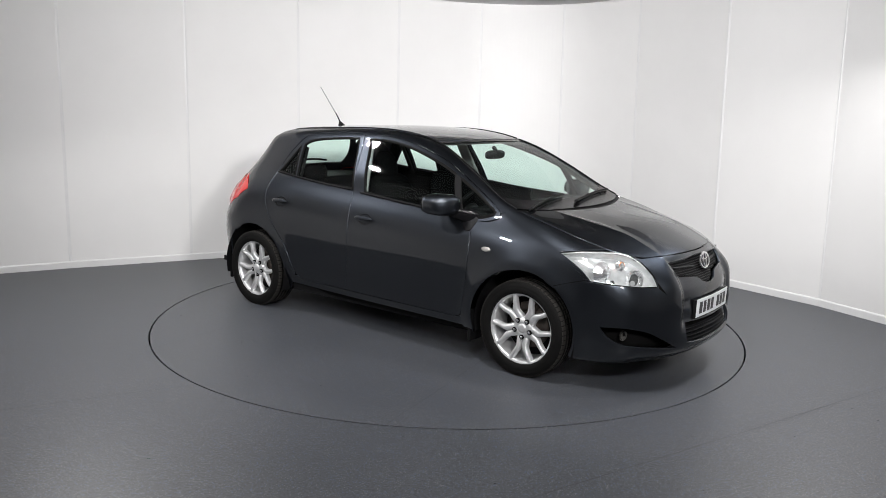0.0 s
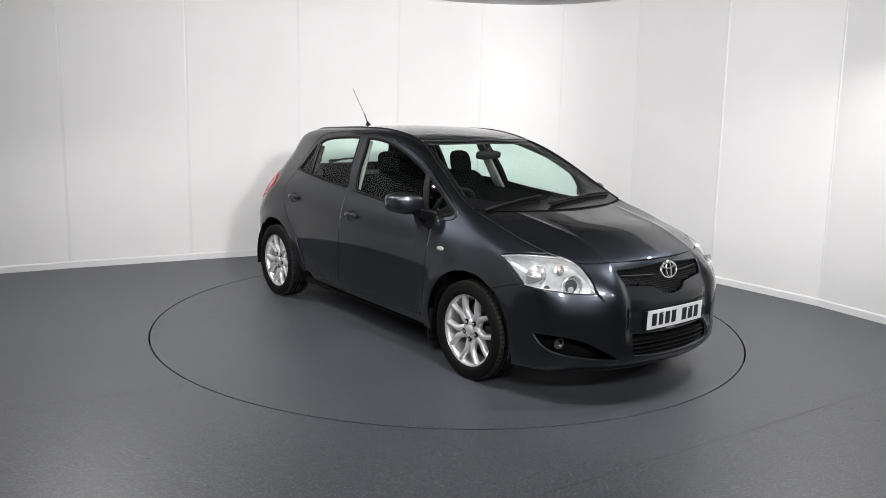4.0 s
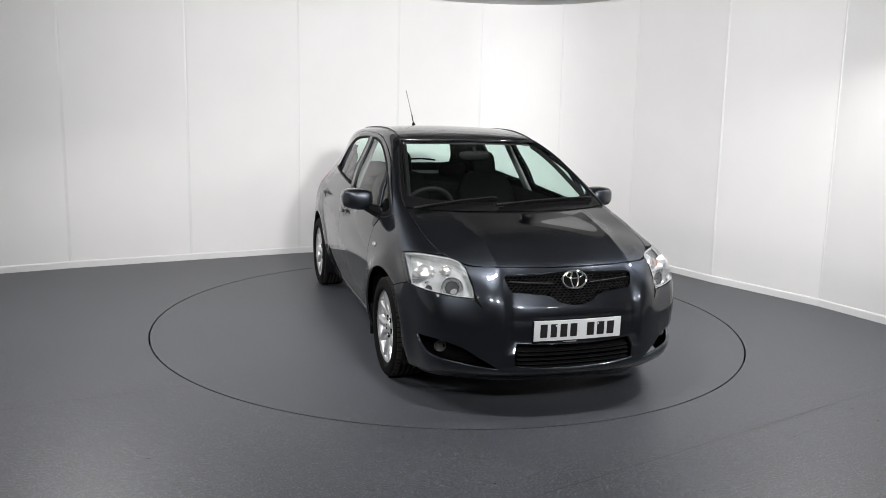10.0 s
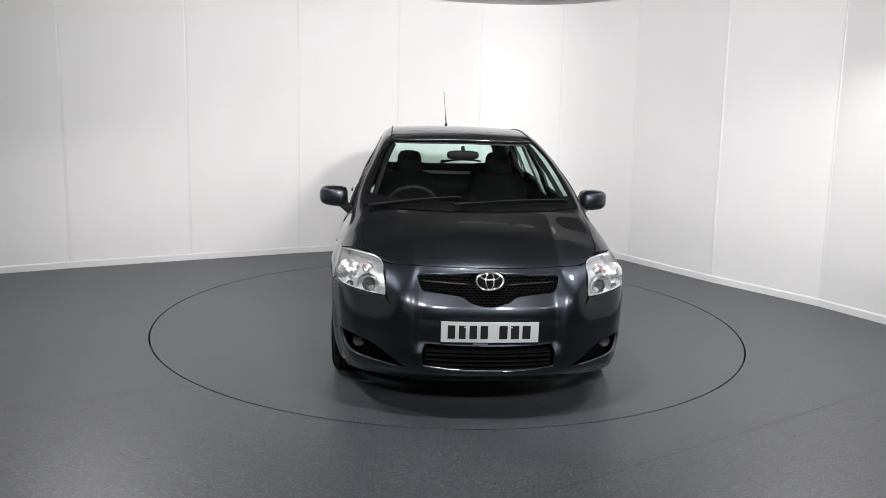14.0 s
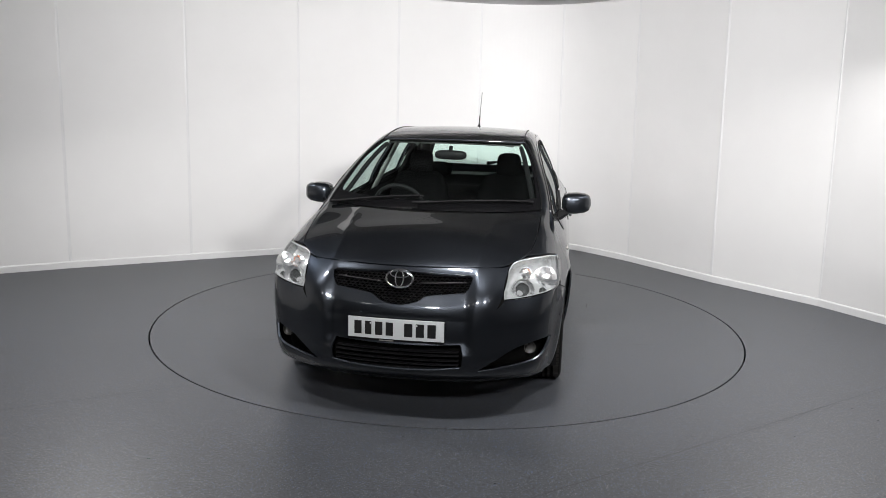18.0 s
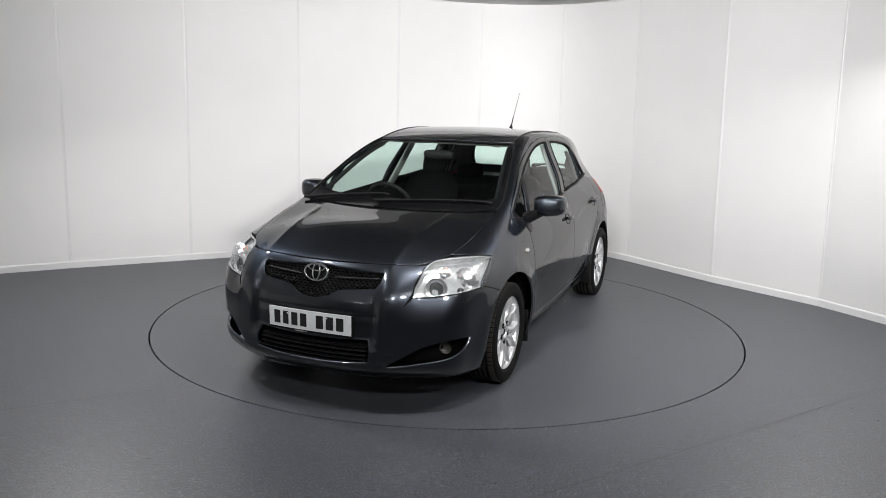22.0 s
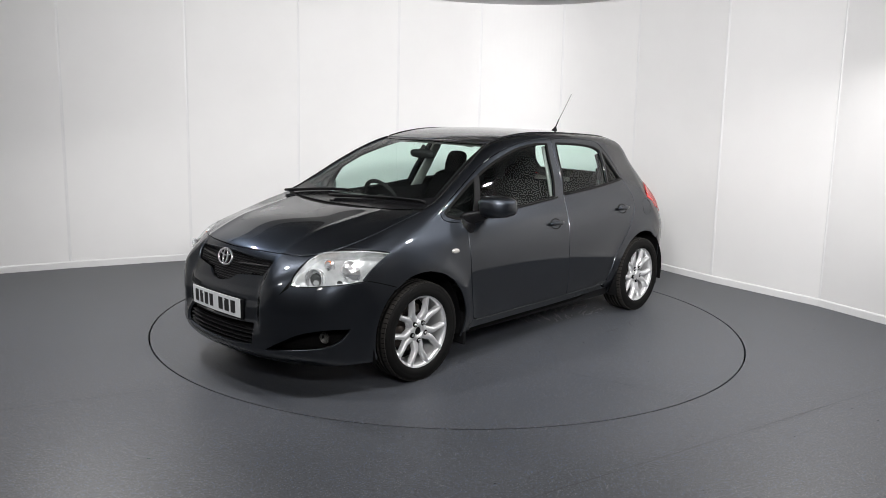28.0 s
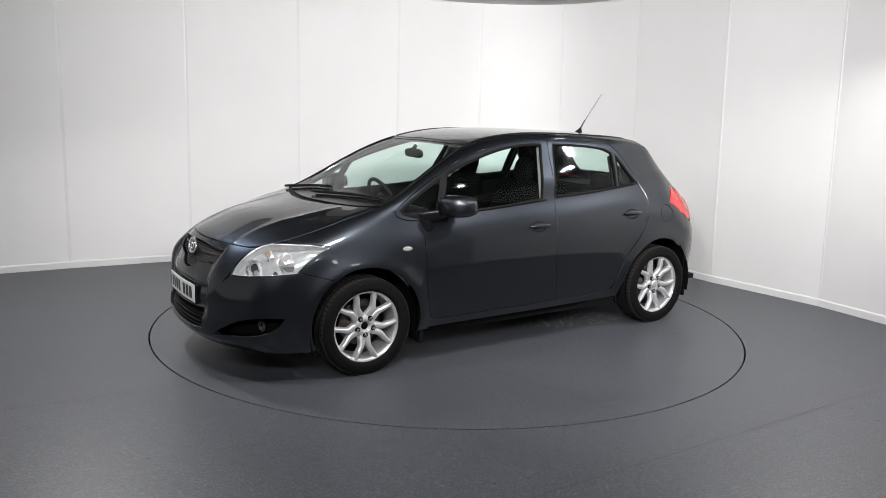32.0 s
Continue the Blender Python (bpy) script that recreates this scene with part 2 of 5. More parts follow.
# joint strips, a shallow rounded cover over each seam
for i in range(FIRST_WHITE + 1, LAST_WHITE):
    way = ((SPANS[i - 1][-1] - SPANS[i - 1][-2]).xy.normalized() + (SPANS[i][1] - SPANS[i][0]).xy.normalized()).normalized()
    q = Vector(SEAMS[i])
    inn = Vector((way.y, -way.x))
    bm = bmesh.new()
    rings = []
    for z in (0.068, CEILING):
        c = Vector((q.x + q.z * z / CEILING, q.y, z))
        rings.append([bm.verts.new(c + Vector((*(way * u + inn * v), 0))) for u, v in ((-0.016, -0.002), (-0.0145, 0.001), (-0.006, 0.0016), (-0.004, 0.003), (0.004, 0.003), (0.006, 0.0016), (0.0145, 0.001), (0.016, -0.002))])
    for k in range(7):
        bm.faces.new((rings[0][k], rings[0][k + 1], rings[1][k + 1], rings[1][k]))
    bm.faces.new(rings[1])
    bm.faces.new(rings[0][::-1])
    bmesh.ops.recalc_face_normals(bm, faces=bm.faces)
    part("joint_strip", bm, TRIM_WHITE, wall, "white plastic joint strip", smooth=False)
# skirting with a chamfered top
bm = bmesh.new()
for line in SPANS[FIRST_WHITE:LAST_WHITE]:
    for a, b in zip(line, line[1:]):
        w = (b.xy - a.xy).normalized()
        inn = Vector((w.y, -w.x))
        rings = []
        for p in (a.xy, b.xy):
            rings.append([bm.verts.new((*(p + inn * v), z)) for v, z in ((-0.001, 0.0), (0.012, 0.0), (0.012, 0.056), (0.007, 0.065), (-0.001, 0.068))])
        for k in range(4):
            bm.faces.new((rings[0][k], rings[0][k + 1], rings[1][k + 1], rings[1][k]))
bmesh.ops.recalc_face_normals(bm, faces=bm.faces)
tagged(part("baseboard", bm, TRIM_WHITE, smooth=False), "white plastic skirting along the foot of the wall", "baseboard", kind="structure")
# the unseen wall behind the camera, greyed to dim what the paint mirrors
bm = bmesh.new()
box(bm, -5.6, 4.5, -7.55, -7.4, 0, CEILING + 0.2)
tagged(part("wall_front", bm, CHARCOAL, smooth=False), "unseen wall closing the studio, grey to dim the car's reflections", "wall", kind="structure")
DISC = 2.2204
bm = bmesh.new()
inner = [bm.verts.new(((DISC + 0.011) * math.cos(2 * math.pi * k / 192), (DISC + 0.011) * math.sin(2 * math.pi * k / 192), 0)) for k in range(192)]
lower = [bm.verts.new((v.co.x, v.co.y, -0.06)) for v in inner]
outer = []
for v in inner:
    w = v.co.normalized()
    outer.append(bm.verts.new(w * 9.5))
for k in range(192):
    j = (k + 1) % 192
    bm.faces.new((inner[k], outer[k], outer[j], inner[j]))
    bm.faces.new((lower[k], inner[k], inner[j], lower[j]))
bmesh.ops.recalc_face_normals(bm, faces=bm.faces)
floor_ob = tagged(part("floor", bm, VINYL, smooth=False), "grey speckled safety vinyl floor with faint welded seams", "floor", kind="structure")
bm = bmesh.new()
bmesh.ops.create_circle(bm, cap_ends=True, segments=96, radius=2.6)
bmesh.ops.translate(bm, verts=bm.verts, vec=(0, 0, -0.06))
part("slot_bed", bm, SLOT, floor_ob, "dark bed under the turntable slot", smooth=False)


def weld(a, b, parent, width=0.0035, z=0.0012, wobble=0.006, seed=1):
    """A welded vinyl seam from a to b, a thin dark line that wavers a little."""
    rnd = random.Random(seed)
    a, b = Vector((*a, 0)), Vector((*b, 0))
    w = (b - a).normalized()
    o = Vector((-w.y, w.x, 0))
    bm = bmesh.new()
    n, rows, drift = 40, [], 0.0
    for i in range(n + 1):
        drift = drift * 0.8 + rnd.uniform(-wobble, wobble) * 0.3
        p = a.lerp(b, i / n) + o * drift + Vector((0, 0, z))
        h = width * rnd.uniform(0.35, 0.7)
        rows.append((bm.verts.new(p + o * h), bm.verts.new(p - o * h)))
    for (p, q), (r, s) in zip(rows, rows[1:]):
        bm.faces.new((p, q, s, r))
    bmesh.ops.recalc_face_normals(bm, faces=bm.faces)
    return part("seam", bm, SEAM, parent, "thin dark weld seam", smooth=False)


SEAM = material("weld_seam", (0.045, 0.045, 0.047), 0.6)
weld((-1.483, -1.696), (-3.9, -2.95), floor_ob, seed=3)
weld((2.737, -1.382), (0.383, -2.94), floor_ob, seed=4)
weld((0.383, -2.94), (-1.5, -4.2), floor_ob, seed=5)
weld((2.737, -1.382), (4.3, -0.35), floor_ob, seed=6)

GRIT = material("dark_grit", (0.02, 0.02, 0.022), 0.8)
GREEN_BIT = material("dark_green_scrap", (0.015, 0.06, 0.05), 0.6)


def debris(x, y, size, mat, seed, parent):
    """A small flat scrap on the floor with a ragged outline."""
    rnd = random.Random(seed)
    bm = bmesh.new()
    ring = [(size * rnd.uniform(0.5, 1.0) * math.cos(a), size * rnd.uniform(0.3, 0.7) * math.sin(a)) for a in (2 * math.pi * k / 9 for k in range(9))]
    low = [bm.verts.new((x + u, y + v, 0.0005)) for u, v in ring]
    top = [bm.verts.new((x + u * 0.8, y + v * 0.8, 0.0018)) for u, v in ring]
    bm.faces.new(top)
    for k in range(9):
        bm.faces.new((low[k], low[(k + 1) % 9], top[(k + 1) % 9], top[k]))
    bmesh.ops.recalc_face_normals(bm, faces=bm.faces)
    return part("scrap", bm, mat, parent, smooth=False)


def scuff(x, y, length, turn, seed, parent, mat):
    """A thin curved rub mark."""
    rnd = random.Random(seed)
    bm = bmesh.new()
    bend = rnd.uniform(-0.5, 0.5)
    rows = []
    for i in range(9):
        t = i / 8
        a = turn + bend * (t - 0.5)
        p = Vector((x + (t - 0.5) * length * math.cos(a), y + (t - 0.5) * length * math.sin(a), 0.0009))
        o = Vector((-math.sin(a), math.cos(a), 0)) * (0.0015 + 0.0022 * math.sin(math.pi * t)) * rnd.uniform(0.6, 1.2) * (2.0 if mat == PALE_RUB else 1.0)
        rows.append((bm.verts.new(p + o), bm.verts.new(p - o)))
    for (p, q), (r, w) in zip(rows, rows[1:]):
        bm.faces.new((p, q, w, r))
    bmesh.ops.recalc_face_normals(bm, faces=bm.faces)
    return part("rub_mark", bm, mat, parent, smooth=False)


bm = bmesh.new()
rim = [[bm.verts.new((r * math.cos(2 * math.pi * k / 192), r * math.sin(2 * math.pi * k / 192), z)) for k in range(192)] for r, z in ((DISC, -0.055), (DISC, -0.002), (DISC - 0.002, 0.0))]
for a, b in zip(rim, rim[1:]):
    for k in range(192):
        bm.faces.new((a[k], a[(k + 1) % 192], b[(k + 1) % 192], b[k]))
bm.faces.new(rim[-1])
turntable = tagged(part("turntable", bm, VINYL, smooth=False), "round turning floor disc covered in grey speckled vinyl", "turntable")
weld((1.10, -1.915), (0.245, 2.19), turntable, seed=7)
weld((-0.93, -2.005), (-1.33, 1.765), turntable, seed=8)

PALE_RUB = material("pale_rub_mark", (0.20, 0.20, 0.205), 0.5)
# a patch of pale swirled rub marks
rub = random.Random(5)
for k in range(46):
    u = rub.uniform(-0.9, 0.25)
    scuff(-0.62 + u * 0.62 + rub.uniform(-0.1, 0.1), 0.50 + rub.uniform(-0.16, 0.14) - 0.12 * u, rub.uniform(0.05, 0.20), 0.9 + 0.9 * u + rub.uniform(-0.25, 0.25), 300 + k, turntable, PALE_RUB)
rnd = random.Random(12)
for k in range(16):
    a, r = rnd.uniform(0, 2 * math.pi), 2.0 * math.sqrt(rnd.uniform(0.02, 1))
    scuff(r * math.cos(a), r * math.sin(a), rnd.uniform(0.06, 0.22), a + rnd.uniform(1.0, 2.1), k, turntable, SEAM)
debris(-1.365, -2.671, 0.009, GREEN_BIT, 3, floor_ob)
debris(2.236, -0.311, 0.012, GREEN_BIT, 4, floor_ob)
for x, y, size in ((2.886, -0.059, 0.008), (2.338, -1.768, 0.011), (2.397, -1.937, 0.009), (2.871, -0.63, 0.008), (1.831, -2.191, 0.006)):
    debris(x, y, size, GRIT, int(x * 100), floor_ob)
for k in range(14):
    a, r = rnd.uniform(0, 2 * math.pi), rnd.uniform(0.3, 2.1)
    debris(r * math.cos(a), r * math.sin(a), rnd.uniform(0.004, 0.010), GRIT, k, turntable)
for k in range(9):
    debris(rnd.uniform(-2.6, 2.9), rnd.uniform(-4.0, -2.3), rnd.uniform(0.004, 0.009), GRIT, 80 + k, floor_ob)

bm = bmesh.new()
ring = [bm.verts.new((p.x + p.z, p.y, CEILING)) for line in SPANS for p in line[:-1]] + [bm.verts.new((SEAMS[-1][0], SEAMS[-1][1], CEILING))]
top = [bm.verts.new((v.co.x, v.co.y, CEILING + 0.15)) for v in ring]
n = len(ring)
bm.faces.new(ring)
bm.faces.new(top[::-1])
for k in range(n):
    bm.faces.new((ring[k], ring[(k + 1) % n], top[(k + 1) % n], top[k]))
bmesh.ops.recalc_face_normals(bm, faces=bm.faces)
tagged(part("ceiling", bm, CEIL, smooth=False), "studio ceiling out of view, darkened to dim bounce and reflections", "ceiling", kind="structure")
tagged(part("ceiling_border", slabs(bmesh.new(), SPANS[4:13], CEILING - 0.004, CEILING - 0.001, -0.75), BORDER, smooth=False), "pale grey ceiling margin above the wall", "ceiling", kind="structure")
tagged(part("trim", slabs(bmesh.new(), SPANS[3:14], CEILING - 0.018, CEILING - 0.005, -0.02), TRIM_WHITE, smooth=False), "thin white cornice trim under the ceiling", "trim", kind="structure")
GLOW = material("lamp_diffuser", (0.9, 0.9, 0.9), 0.5)
GLOW.node_tree.nodes["Principled BSDF"].inputs["Emission Color"].default_value = (1, 0.985, 0.96, 1)
GLOW.node_tree.nodes["Principled BSDF"].inputs["Emission Strength"].default_value = 6.0
for place, aim, (wide, tall), watts in LAMPS:
    fixture = tagged(new("panel_light"), "white rectangular studio light panel, lit", "studio light", "studio lights")
    fixture.matrix_basis = look(place, aim)
    w, h = wide / 2, tall / 2
    bm = bmesh.new()
    for x0, x1, y0, y1 in ((-w - 0.03, w + 0.03, -h - 0.03, -h), (-w - 0.03, w + 0.03, h, h + 0.03), (-w - 0.03, -w, -h, h), (w, w + 0.03, -h, h)):
        box(bm, x0, x1, y0, y1, 0.0, 0.06)
    box(bm, -w, w, -h, h, 0.045, 0.06)
    bmesh.ops.recalc_face_normals(bm, faces=bm.faces)
    part("frame", bm, TRIM_WHITE, fixture, smooth=False)
    bm = bmesh.new()
    box(bm, -w, w, -h, h, 0.004, 0.02)
    bmesh.ops.recalc_face_normals(bm, faces=bm.faces)
    part("diffuser", bm, GLOW, fixture, "glowing white diffuser", smooth=False)
    m = fixture.matrix_basis
    top = m @ Vector((0, 0, 0.05))
    rod = tube([m.inverted() @ top, m.inverted() @ Vector((top.x, top.y, CEILING + 0.005))], 0.012, 8)
    part("hanger", rod, TRIM_WHITE, fixture)


# ---- the car's skin: a smooth solid in car space (x ahead, y to its left, z up) ----
def curve(points):
    """A smooth natural cubic through (x, value) pairs, straight beyond its ends, as a function of an array."""
    px = np.array([p[0] for p in points], float)
    pv = np.array([p[1] for p in points], float)
    n, h = len(px), np.diff(px)
    a, b = np.eye(n), np.zeros(n)
    for i in range(1, n - 1):
        a[i, i - 1:i + 2] = h[i - 1], 2 * (h[i - 1] + h[i]), h[i]
        b[i] = 6 * ((pv[i + 1] - pv[i]) / h[i] - (pv[i] - pv[i - 1]) / h[i - 1])
    m = np.linalg.solve(a, b)
    first = (pv[1] - pv[0]) / h[0] - h[0] * m[1] / 6
    last = (pv[-1] - pv[-2]) / h[-1] + h[-1] * m[-2] / 6

    def value(x):
        x = np.asarray(x, float)
        c = np.clip(x, px[0], px[-1])
        i = np.clip(np.searchsorted(px, c) - 1, 0, n - 2)
        u, w = px[i + 1] - c, c - px[i]
        v = (m[i] * u ** 3 + m[i + 1] * w ** 3) / (6 * h[i]) + (pv[i] / h[i] - m[i] * h[i] / 6) * u + (pv[i + 1] / h[i] - m[i + 1] * h[i] / 6) * w
        return v + np.minimum(x - px[0], 0) * first + np.maximum(x - px[-1], 0) * last
    return value


spine = curve([(-2.2, 1.107), (-1.75, 1.305), (-1.42, 1.422), (-1.15, 1.462), (-0.8, 1.481), (-0.35, 1.494), (0, 1.481), (0.13, 1.465), (0.4, 1.404), (0.8, 1.222), (1.08, 1.071), (1.22, 1.024), (1.31, 1.008), (1.5, 0.977), (1.75, 0.929), (1.95, 0.845), (2.03, 0.813), (2.3, 0.695)])
crown = curve([(-2.2, 0.209), (-1.4, 0.124), (-0.4, 0.078), (0.1, 0.058), (0.6, 0.061), (1, 0.058), (1.2, 0.053), (1.4, 0.093), (1.6, 0.170), (2.1, 0.229)])
belt = curve([(-2.2, 1.154), (-1.6, 1.123), (-1.11, 1.092), (-0.6, 1.046), (-0.19, 1.022), (0.5, 0.999), (1.03, 0.970), (1.5, 0.960), (2.2, 0.963)])
flank = curve([(-0.95, 0.741), (-0.75, 0.829), (-0.5, 0.866), (-0.25, 0.860), (-0.1, 0.818), (0, 0.773), (0.1, 0.743), (0.25, 0.665), (0.38, 0.600), (0.5, 0.554)])
plan_low = curve([(-2.2, 0.763), (-2, 0.849), (-1.75, 0.929), (-1.5, 0.961), (-1.1, 0.971), (-0.4, 0.997), (0.8, 1.019), (1.3, 1.008), (1.5, 0.985), (1.7, 0.966), (1.95, 0.892), (2.2, 0.843)])
plan_high = curve([(-2.2, 0.655), (-1.9, 0.694), (-1.5, 0.767), (-1.1, 0.878), (-0.6, 0.956), (-0.2, 0.985), (0.6, 1.008), (1, 0.986), (1.3, 0.954), (1.7, 0.931), (2.2, 0.905)])
nose = curve([(0.1, 1.971), (0.17, 2.102), (0.25, 2.188), (0.36, 2.195), (0.5, 2.193), (0.62, 2.155), (0.72, 2.098), (0.8, 2.050), (0.88, 1.964), (1, 1.721)])
tail = curve([(0.15, 1.921), (0.25, 1.988), (0.45, 2.017), (0.6, 2.034), (0.72, 2.028), (0.85, 2.046), (1, 1.945), (1.1, 1.826), (1.25, 1.664), (1.4, 1.545), (1.5, 1.451)])


def smax(a, b, k):
    h = np.clip(0.5 + 0.5 * (a - b) / k, 0, 1)
    return b + (a - b) * h + k * h * (1 - h)


def skin(x, y, z):
    """Below zero inside the car's body."""
    x, y, z = np.broadcast_arrays(np.asarray(x, float), np.asarray(y, float), np.asarray(z, float))
    y = np.abs(y)
    s = z - belt(x)
    up = np.clip((s + 0.25) / 0.4, 0, 1)
    up = up * up * (3 - 2 * up)
    half = flank(s) * (plan_low(x) * (1 - up) + plan_high(x) * up)
    # the swollen wheel arches
    for wx, size in ((1.3, 0.018), (-1.3, 0.016)):
        r = np.sqrt((x - wx) ** 2 + (z - 0.31) ** 2)
        half = half + size * np.exp(-((r - 0.37) / 0.075) ** 2)
    side = (y - half) * 0.95
    crease = 0.403 + 0.05 * np.clip((1.8 - x) / 0.5, 0, 1)
    ridge = 0.010 * np.exp(-np.sqrt((y - crease) ** 2 + 0.00004) / 0.035) * np.clip((x - 1.22) / 0.25, 0, 1)
    top = (z - spine(x) + crown(x) * y * y - ridge) * 0.93
    w = np.minimum(y, 1.0)
    # the middle of the nose is set back between two upright folds
    sunk = np.clip((0.42 - y) / 0.065, 0, 1)
    sunk = sunk * sunk * (3 - 2 * sunk)
    tall = np.clip((z - 0.355) / 0.06, 0, 1) * np.clip((0.80 - z) / 0.05, 0, 1)
    fold = np.exp(-((z - 0.575) / 0.035) ** 2) * np.clip((0.36 - y) / 0.05, 0, 1)
    lofty = np.clip((z - 0.45) / 0.35, 0, 1)
    # the upright folds stand proud beside the grille and swell into the lamp corners
    proud = 0.032 * np.exp(-((y - 0.47) / 0.085) ** 2 - ((z - 0.655) / 0.095) ** 2) + 0.020 * np.exp(-((y - 0.80) / 0.13) ** 2) * np.clip((0.78 - z) / 0.12, 0, 1)
    front = (x - nose(z) - proud + (0.015 + 0.013 * np.clip((0.60 - z) / 0.07, 0, 1)) * sunk * tall - 0.004 * fold + (0.21 + -0.011 * lofty) * w ** 2 + (0.798 + -0.133 * lofty) * w ** 4 + -0.59 * w ** 6) * 0.85
    high = np.clip((z - 0.7) / 0.35, 0, 1)
    back = (-x - tail(z) + (0.08 + 0.041 * high) * w ** 2 + (0.626 + 0.736 * high) * w ** 4) * 0.9
    soft = 0.067 + 0.028 * np.clip((x - 1.0) / 0.5, 0, 1)
    g = smax(side, top, soft)
    g = smax(g, front, 0.07)
    g = smax(g, back, 0.08)
    return smax(g, 0.165 - z + 0.02 * np.clip(x - 1.5, 0, 1), 0.03)


def meet(origin, way, reach=3.0):
    """Where rays from origin along way (arrays n x 3) first enter the skin: a march, then halving."""
    way = way / np.linalg.norm(way, axis=1)[:, None]
    d = np.zeros(len(origin))
    for _ in range(48):
        p = origin + way * d[:, None]
        g = skin(p[:, 0], p[:, 1], p[:, 2])
        d = np.minimum(d + np.clip(g * 0.75, 0, 0.06), reach)
    lo, hi = d - 0.004, d + 0.012
    for _ in range(12):
        mid = (lo + hi) / 2
        p = origin + way * mid[:, None]
        inside = skin(p[:, 0], p[:, 1], p[:, 2]) < 0
        hi, lo = np.where(inside, mid, hi), np.where(inside, lo, mid)
    return origin + way * hi[:, None]


def outward(p, e=0.004):
    """Unit normals of the skin at points p."""
    n = np.stack([skin(*(p + e * a).T) - skin(*(p - e * a).T) for a in np.eye(3)], axis=1)
    return n / np.maximum(np.linalg.norm(n, axis=1), 1e-9)[:, None]


FRONT_AXIS, REAR_AXIS = 1.0, -1.0


def dense(points, step, closed=True):
    """A smooth line through plan points; a third number of 1 keeps that point sharp."""
    pts = [np.array(p[:2], float) for p in points]
    sharp = [len(p) > 2 and p[2] == 1 for p in points]
    n, out = len(pts), []
    for i in range(n if closed else n - 1):
        p0, p1, p2, p3 = pts[(i - 1) % n], pts[i], pts[(i + 1) % n], pts[(i + 2) % n]
        if not closed:
            p0, p3 = pts[max(i - 1, 0)], pts[min(i + 2, n - 1)]
        span = np.linalg.norm(p2 - p1)
        k = max(2, int(math.ceil(span / step)))
        d1 = np.zeros(2) if sharp[i] else (p2 - p0) / max(np.linalg.norm(p1 - p0) + span, 1e-6) * span
        d2 = np.zeros(2) if sharp[(i + 1) % n] else (p3 - p1) / max(np.linalg.norm(p3 - p2) + span, 1e-6) * span
        if sharp[i]:
            d1 = (p2 - p1) * 1.0 if sharp[(i + 1) % n] else 1.5 * (p2 - p1) - 0.5 * d2
        if sharp[(i + 1) % n]:
            d2 = (p2 - p1) * 1.0 if sharp[i] else 1.5 * (p2 - p1) - 0.5 * d1
        for j in range(k):
            t = j / k
            out.append((2 * t ** 3 - 3 * t ** 2 + 1) * p1 + (t ** 3 - 2 * t ** 2 + t) * d1 + (3 * t ** 2 - 2 * t ** 3) * p2 + (t ** 3 - t ** 2) * d2)
    if not closed:
        out.append(pts[-1])
    return np.array(out)


def within(p, poly):
    """Which of the points p lie inside the polygon."""
    inside = np.zeros(len(p), bool)
    q = np.roll(poly, 1, axis=0)
    for (x1, y1), (x2, y2) in zip(poly, q):
        if y1 == y2:
            continue
        cross = (y1 > p[:, 1]) != (y2 > p[:, 1])
        inside ^= cross & (p[:, 0] < (x2 - x1) * (p[:, 1] - y1) / (y2 - y1) + x1)
    return inside


def clearance(p, poly):
    """The distance of the points p from the polygon's line."""
    best = np.full(len(p), 9.0)
    for a, b in zip(poly, np.roll(poly, -1, axis=0)):
        w = b - a
        t = np.clip(((p - a) @ w) / max(w @ w, 1e-12), 0, 1)
        best = np.minimum(best, np.linalg.norm(p - a - t[:, None] * w, axis=1))
    return best


def fill(outline, holes, step):
    """Triangles over an outline with holes: points, triangles, and the edges of its rims."""
    loops = [outline, *holes]
    verts, edges = [], []
    for loop in loops:
        s = len(verts)
        verts += [tuple(p) for p in loop]
        edges += [(s + i, s + (i + 1) % len(loop)) for i in range(len(loop))]
    lo, hi = outline.min(axis=0), outline.max(axis=0)
    gx, gy = np.meshgrid(np.arange(lo[0], hi[0], step), np.arange(lo[1], hi[1], step * 0.87))
    gx = gx + (np.arange(gx.shape[0]) % 2)[:, None] * step * 0.5
    g = np.stack([gx.ravel(), gy.ravel()], axis=1)
    g = g[within(g, outline)]
    for loop in loops:
        g = g[clearance(g, loop) > step * 0.55]
    for h in holes:
        g = g[~within(g, h)]
    verts += [tuple(p) for p in g]
    from_cdt = delaunay_2d_cdt([Vector(v) for v in verts], edges, [], 0, 1e-6)
    pts = np.array([tuple(v) for v in from_cdt[0]])
    tris = np.array([tuple(f) for f in from_cdt[2]])
    mid = pts[tris].mean(axis=1)
    keep = within(mid, outline)
    for h in holes:
        keep &= ~within(mid, h)
    tris = tris[keep]
    count = {}
    for a, b, c in tris:
        for e in ((a, b), (b, c), (c, a)):
            k = (min(e), max(e))
            count[k] = count.get(k, 0) + 1 if k in count else 1
    rims = [e for t in tris for e in ((t[0], t[1]), (t[1], t[2]), (t[2], t[0])) if count[(min(e), max(e))] == 1]
    return pts, tris, rims


